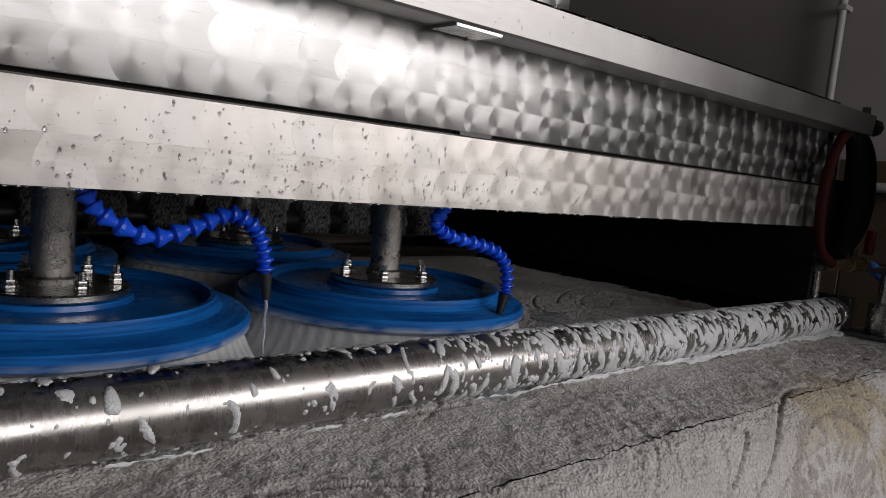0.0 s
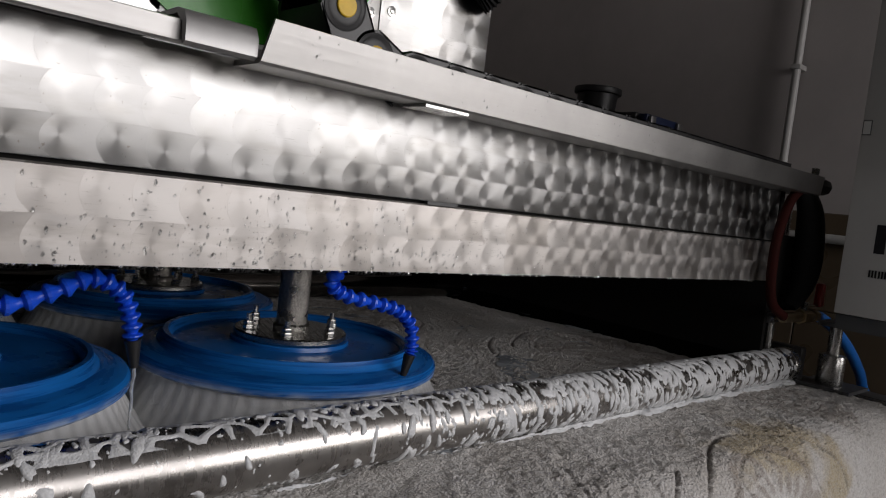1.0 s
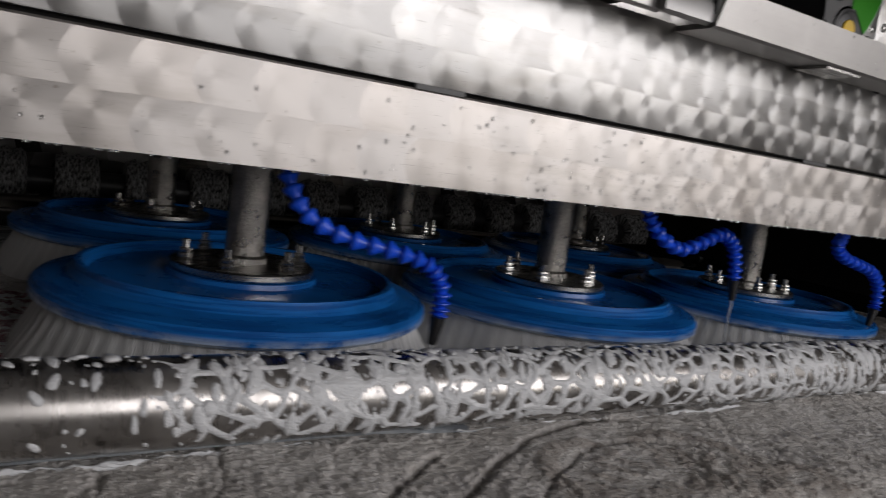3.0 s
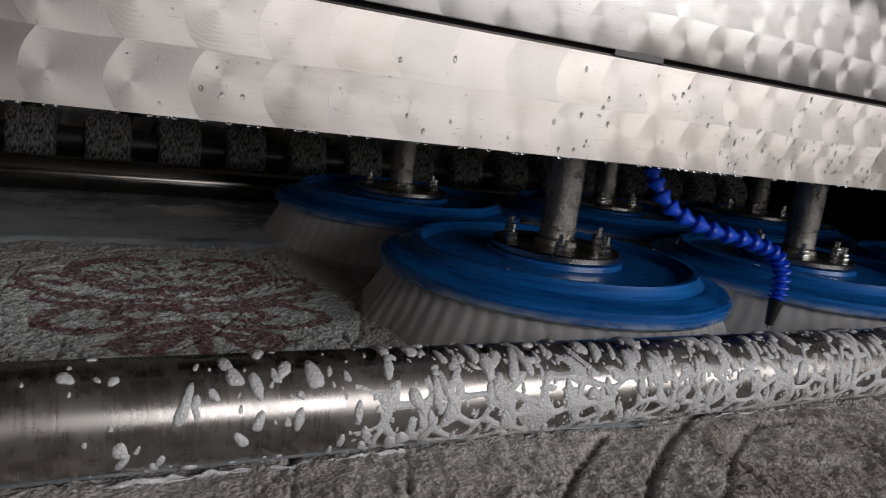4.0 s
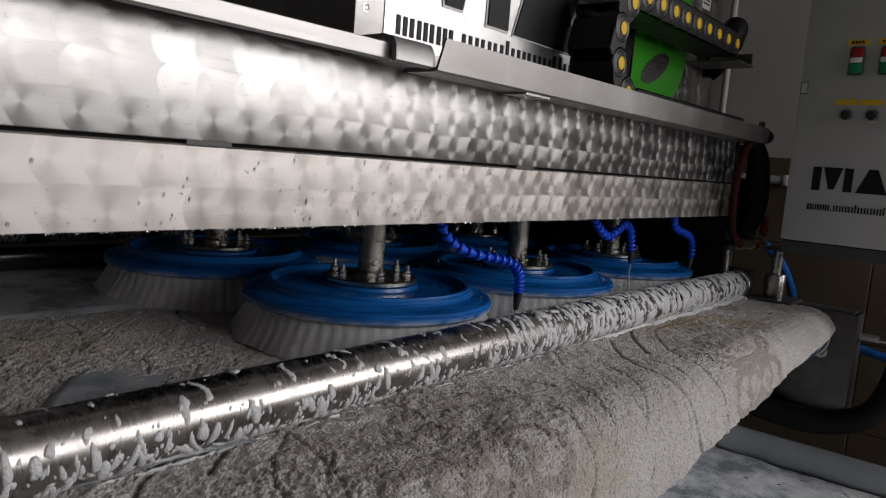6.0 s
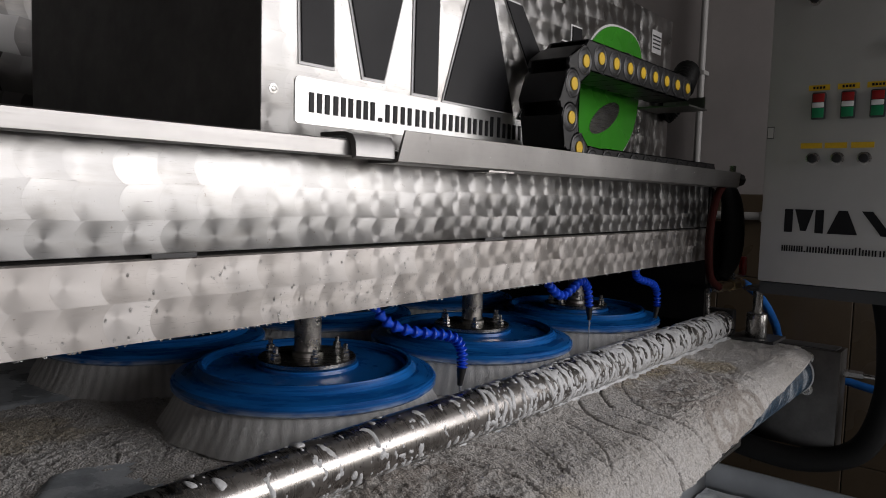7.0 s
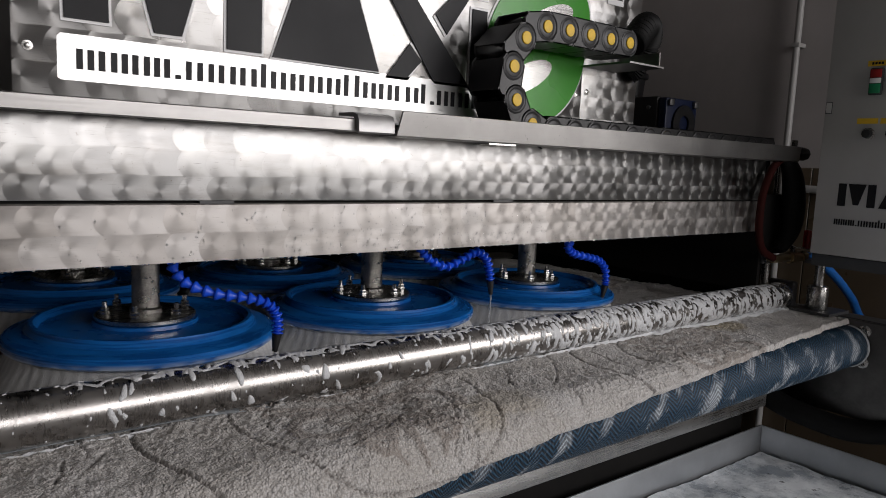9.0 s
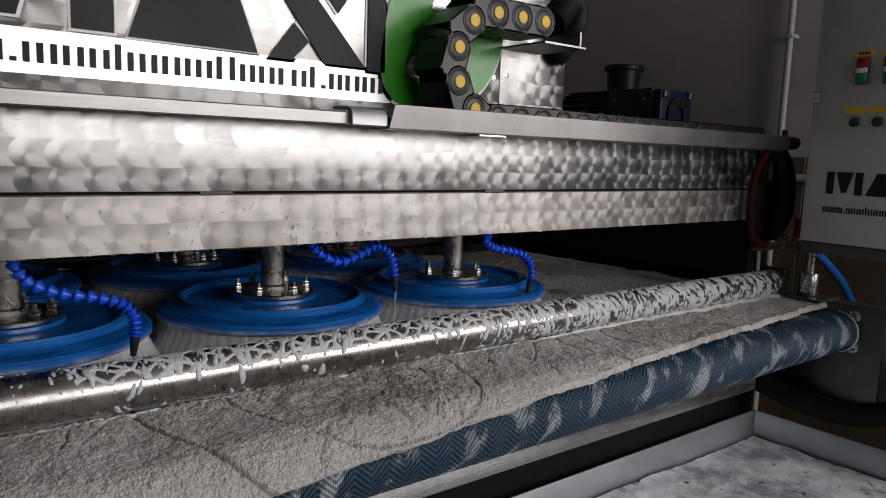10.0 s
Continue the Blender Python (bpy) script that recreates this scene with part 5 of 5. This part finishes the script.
# ---- control cabinet on its post ----
cabinet = thing("control_cabinet", pose(1.31, -0.128, 1.02), "grey white steel control cabinet with push buttons", "cabinet")
part("body", box(bmesh.new(), 0.004, 0.22, -0.66, 0, 0.032, 0.98, 0.004), CABWHITE, cabinet)
part("door", box(bmesh.new(), -0.012, 0.003, -0.658, -0.002, 0.034, 0.978, 0.003), CABWHITE, cabinet, "plain enamelled door")
part("base", box(bmesh.new(), 0.0, 0.216, -0.656, -0.004, 0, 0.031), PLINTH, cabinet, "dark grey base strip")
latch = part("latch", box(bmesh.new(), -0.0128, -0.0121, -0.021, -0.004, 0.410, 0.441), PLINTH, cabinet, "small flush door latch")
part("latch_plate", box(bmesh.new(), -0.0136, -0.0129, -0.0195, -0.0055, 0.412, 0.439), CABWHITE, latch)
post = bmesh.new()
rod(post, (0.165, 0.043, -0.013), (0.165, 0.043, -0.10), 0.014, 20)
part("post", post, BRUSHED, cabinet, "bright steel post")
part("post_plate", box(bmesh.new(), 0.12, 0.205, -0.09, 0.07, -0.012, -0.001), PLINTH, cabinet)
part("socket", rod(bmesh.new(), (0.165, 0.043, -0.080), (0.165, 0.043, -0.150), 0.029, 28, bevel=0.003), BRUSHED, cabinet, "round steel post socket")
part("foot", box(bmesh.new(), 0.11, 0.24, -0.02, 0.10, -0.158, -0.1501), DARKFRAME, cabinet)


def on_door(bm_mesh, y, z, turn=0):
    """The pose of a piece built in (x, z) with its front towards -y, laid on the cabinet's door."""
    return pose(-0.012, y, z, 0, 0, -90)


for k, y in enumerate((-0.122, -0.188, -0.252, -0.318)):
    part("label_plate", slab(bmesh.new(), [(-0.024, -0.007), (0.024, -0.007), (0.024, 0.007), (-0.024, 0.007)], 0.0012), YELLOW, cabinet, "yellow engraved label", at=on_door(None, y, 0.535), smooth=None)
    bm = bmesh.new()
    for i in range(4):
        slab(bm, [(-0.014 + 0.0075 * i, -0.003), (-0.009 + 0.0075 * i, -0.003), (-0.009 + 0.0075 * i, 0.003), (-0.014 + 0.0075 * i, 0.003)], 0.0005, -0.0014)
    part("label_bars", bm, PAINT_BLACK, cabinet, at=on_door(None, y, 0.535), smooth=None)
    bz = part("push_button", box(bmesh.new(), -0.0165, 0.0165, -0.010, 0, -0.034, 0.034, 0.004), PLINTH, cabinet, "double push button", at=on_door(None, y - 0.002, 0.489))
    part("red_half", box(bmesh.new(), -0.0135, 0.0135, -0.014, -0.0101, 0.009, 0.030, 0.002), REDPAINT, bz, "red stop half")
    part("lamp_half", box(bmesh.new(), -0.0135, 0.0135, -0.014, -0.0101, -0.005, 0.008, 0.002), WHITE, bz, "milky lamp window")
    part("green_half", box(bmesh.new(), -0.0135, 0.0135, -0.014, -0.0101, -0.030, -0.006, 0.002), GREENBTN, bz, "green start half")
    if k == 3:
        continue
    yk = (-0.118, -0.174, -0.233)[k]
    part("label_plate", slab(bmesh.new(), [(-0.025, -0.007), (0.025, -0.007), (0.025, 0.007), (-0.025, 0.007)], 0.0012), YELLOW, cabinet, "yellow engraved label", at=on_door(None, yk + 0.006, 0.390), smooth=None)
    kn = part("selector", lathe(bmesh.new(), [(0, 0), (0.016, 0), (0.016, 0.006), (0.0125, 0.007), (0.0125, 0.004), (0, 0.004)], 28, Matrix.Rotation(radians(90), 4, "X")), BRUSHED, cabinet, "chrome ringed selector switch", at=on_door(None, yk, 0.357))
    part("knob", rod(bmesh.new(), (0, -0.004, 0), (0, -0.018, 0), 0.011, 20, bevel=0.002), BLACK, kn, "black knob")
stop = part("emergency_stop", lathe(bmesh.new(), [(0, 0), (0.030, 0), (0.030, 0.003), (0.014, 0.004), (0.014, 0.014), (0, 0.014)], 28, Matrix.Rotation(radians(90), 4, "X")), YELLOW, cabinet, "emergency stop with a yellow collar", at=on_door(None, -0.330, 0.628))
part("red_mushroom", lathe(bmesh.new(), [(0, 0.0145), (0.020, 0.0145), (0.022, 0.020), (0.018, 0.026), (0, 0.029)], 28, Matrix.Rotation(radians(90), 4, "X")), REDPAINT, stop, "red mushroom knob")
sign = part("warning_sign", slab(bmesh.new(), [(-0.034, -0.028), (0.034, -0.028), (0.0, 0.032)], 0.001, -0.0004), YELLOW, cabinet, "yellow triangular warning sign", at=on_door(None, -0.318, 0.690), smooth=None)
part("sign_bolt", slab(bmesh.new(), [(-0.008, -0.018), (0.006, -0.002), (-0.002, 0.0), (0.006, 0.016), (-0.006, 0.0), (0.001, -0.003)], 0.0006, -0.0016), PAINT_BLACK, sign, "black pictogram", smooth=None)
for y in (-0.292, -0.10):
    lamp = part("signal_lamp", lathe(bmesh.new(), [(0, 0), (0.016, 0), (0.016, 0.008), (0, 0.008)], 24, Matrix.Rotation(radians(90), 4, "X")), BLACK if y < -0.2 else BRUSHED, cabinet, "round signal lamp", at=on_door(None, y, 0.757))
    part("lens", lathe(bmesh.new(), [(0, 0.0082), (0.012, 0.0082), (0.011, 0.014), (0, 0.017)], 24, Matrix.Rotation(radians(90), 4, "X")), GREENBTN if y < -0.2 else BLACK, lamp, "green lens" if y < -0.2 else "dark knob")
CAB_EMBLEM = [[(0.0, 0), (0.018, 0), (0.018, 0.056), (0.0, 0.056)], [(0.022, 0.056), (0.036, 0.004), (0.048, 0.004), (0.062, 0.056)], [(0.066, 0), (0.084, 0), (0.084, 0.056), (0.066, 0.056)],
              [(0.092, 0), (0.154, 0), (0.132, 0.056), (0.114, 0.056)], [(0.160, 0.056), (0.182, 0.056), (0.222, 0), (0.200, 0)], [(0.228, 0), (0.244, 0), (0.244, 0.056), (0.228, 0.056)]]
for pts in CAB_EMBLEM:
    part("emblem_block", slab(bmesh.new(), [(x * 1.1, z * 1.06) for x, z in pts], 0.001, -0.0004), PAINT_BLACK, cabinet, "black emblem shape", at=on_door(None, -0.060, 0.168), smooth=None)
lettering(cabinet, 0, 0.30, 0, 0.015, -0.0004, on_door(None, -0.057, 0.118))

# ---- tiles on the wall, last ----
bm = box(bmesh.new(), 0.0, 0.008, -0.2235, 0.2235, -0.1485, 0.1485, 0.002, 1)
tile_mesh = finish(bm, "tile", None)
tile_mesh.materials.append(TILE)
solid("tile_bed", box(bmesh.new(), 1.9945, 2.0, -1.15, 1.4, 0, 1.291), GROUT, "grout bed behind the beige tiles", "wall", kind="structure", smooth=None)
for i in range(6):
    for j in range(4):
        part("tile", tile_mesh, TILE, wall_east, at=pose(1.9865, -0.92 + 0.45 * i, 1.1415 - 0.30 * j))


def motions():
    walk(carriage, [(i * 0.25, pose(swing(i * 0.25), 0, 0)) for i in range(41)])
    for k, b in enumerate(brushes):
        sign = 1 if k % 2 else -1
        walk(b, [(i * 0.1, Matrix.Translation(b.matrix_basis.translation) @ Matrix.Rotation(sign * radians(24 * i + 23 * k), 4, "Z")) for i in range(101)])
    for ln, s in links:
        walk(ln, [(i * 0.25, link_pose(s, i * 0.25)) for i in range(41)])
    for piece, mid, flat in pieces:
        walk(piece, [(i * 0.25, piece_pose(mid, flat, i * 0.25)) for i in range(41)])
    for drum, r in ((roller, ROLL_R), (rear, 0.034)):
        base = drum.matrix_basis.translation.copy()
        walk(drum, [(i * 0.5, Matrix.Translation(base) @ Matrix.Rotation(ROLL_PACE * i * 0.5 / r, 4, "X")) for i in range(21)])


motions()
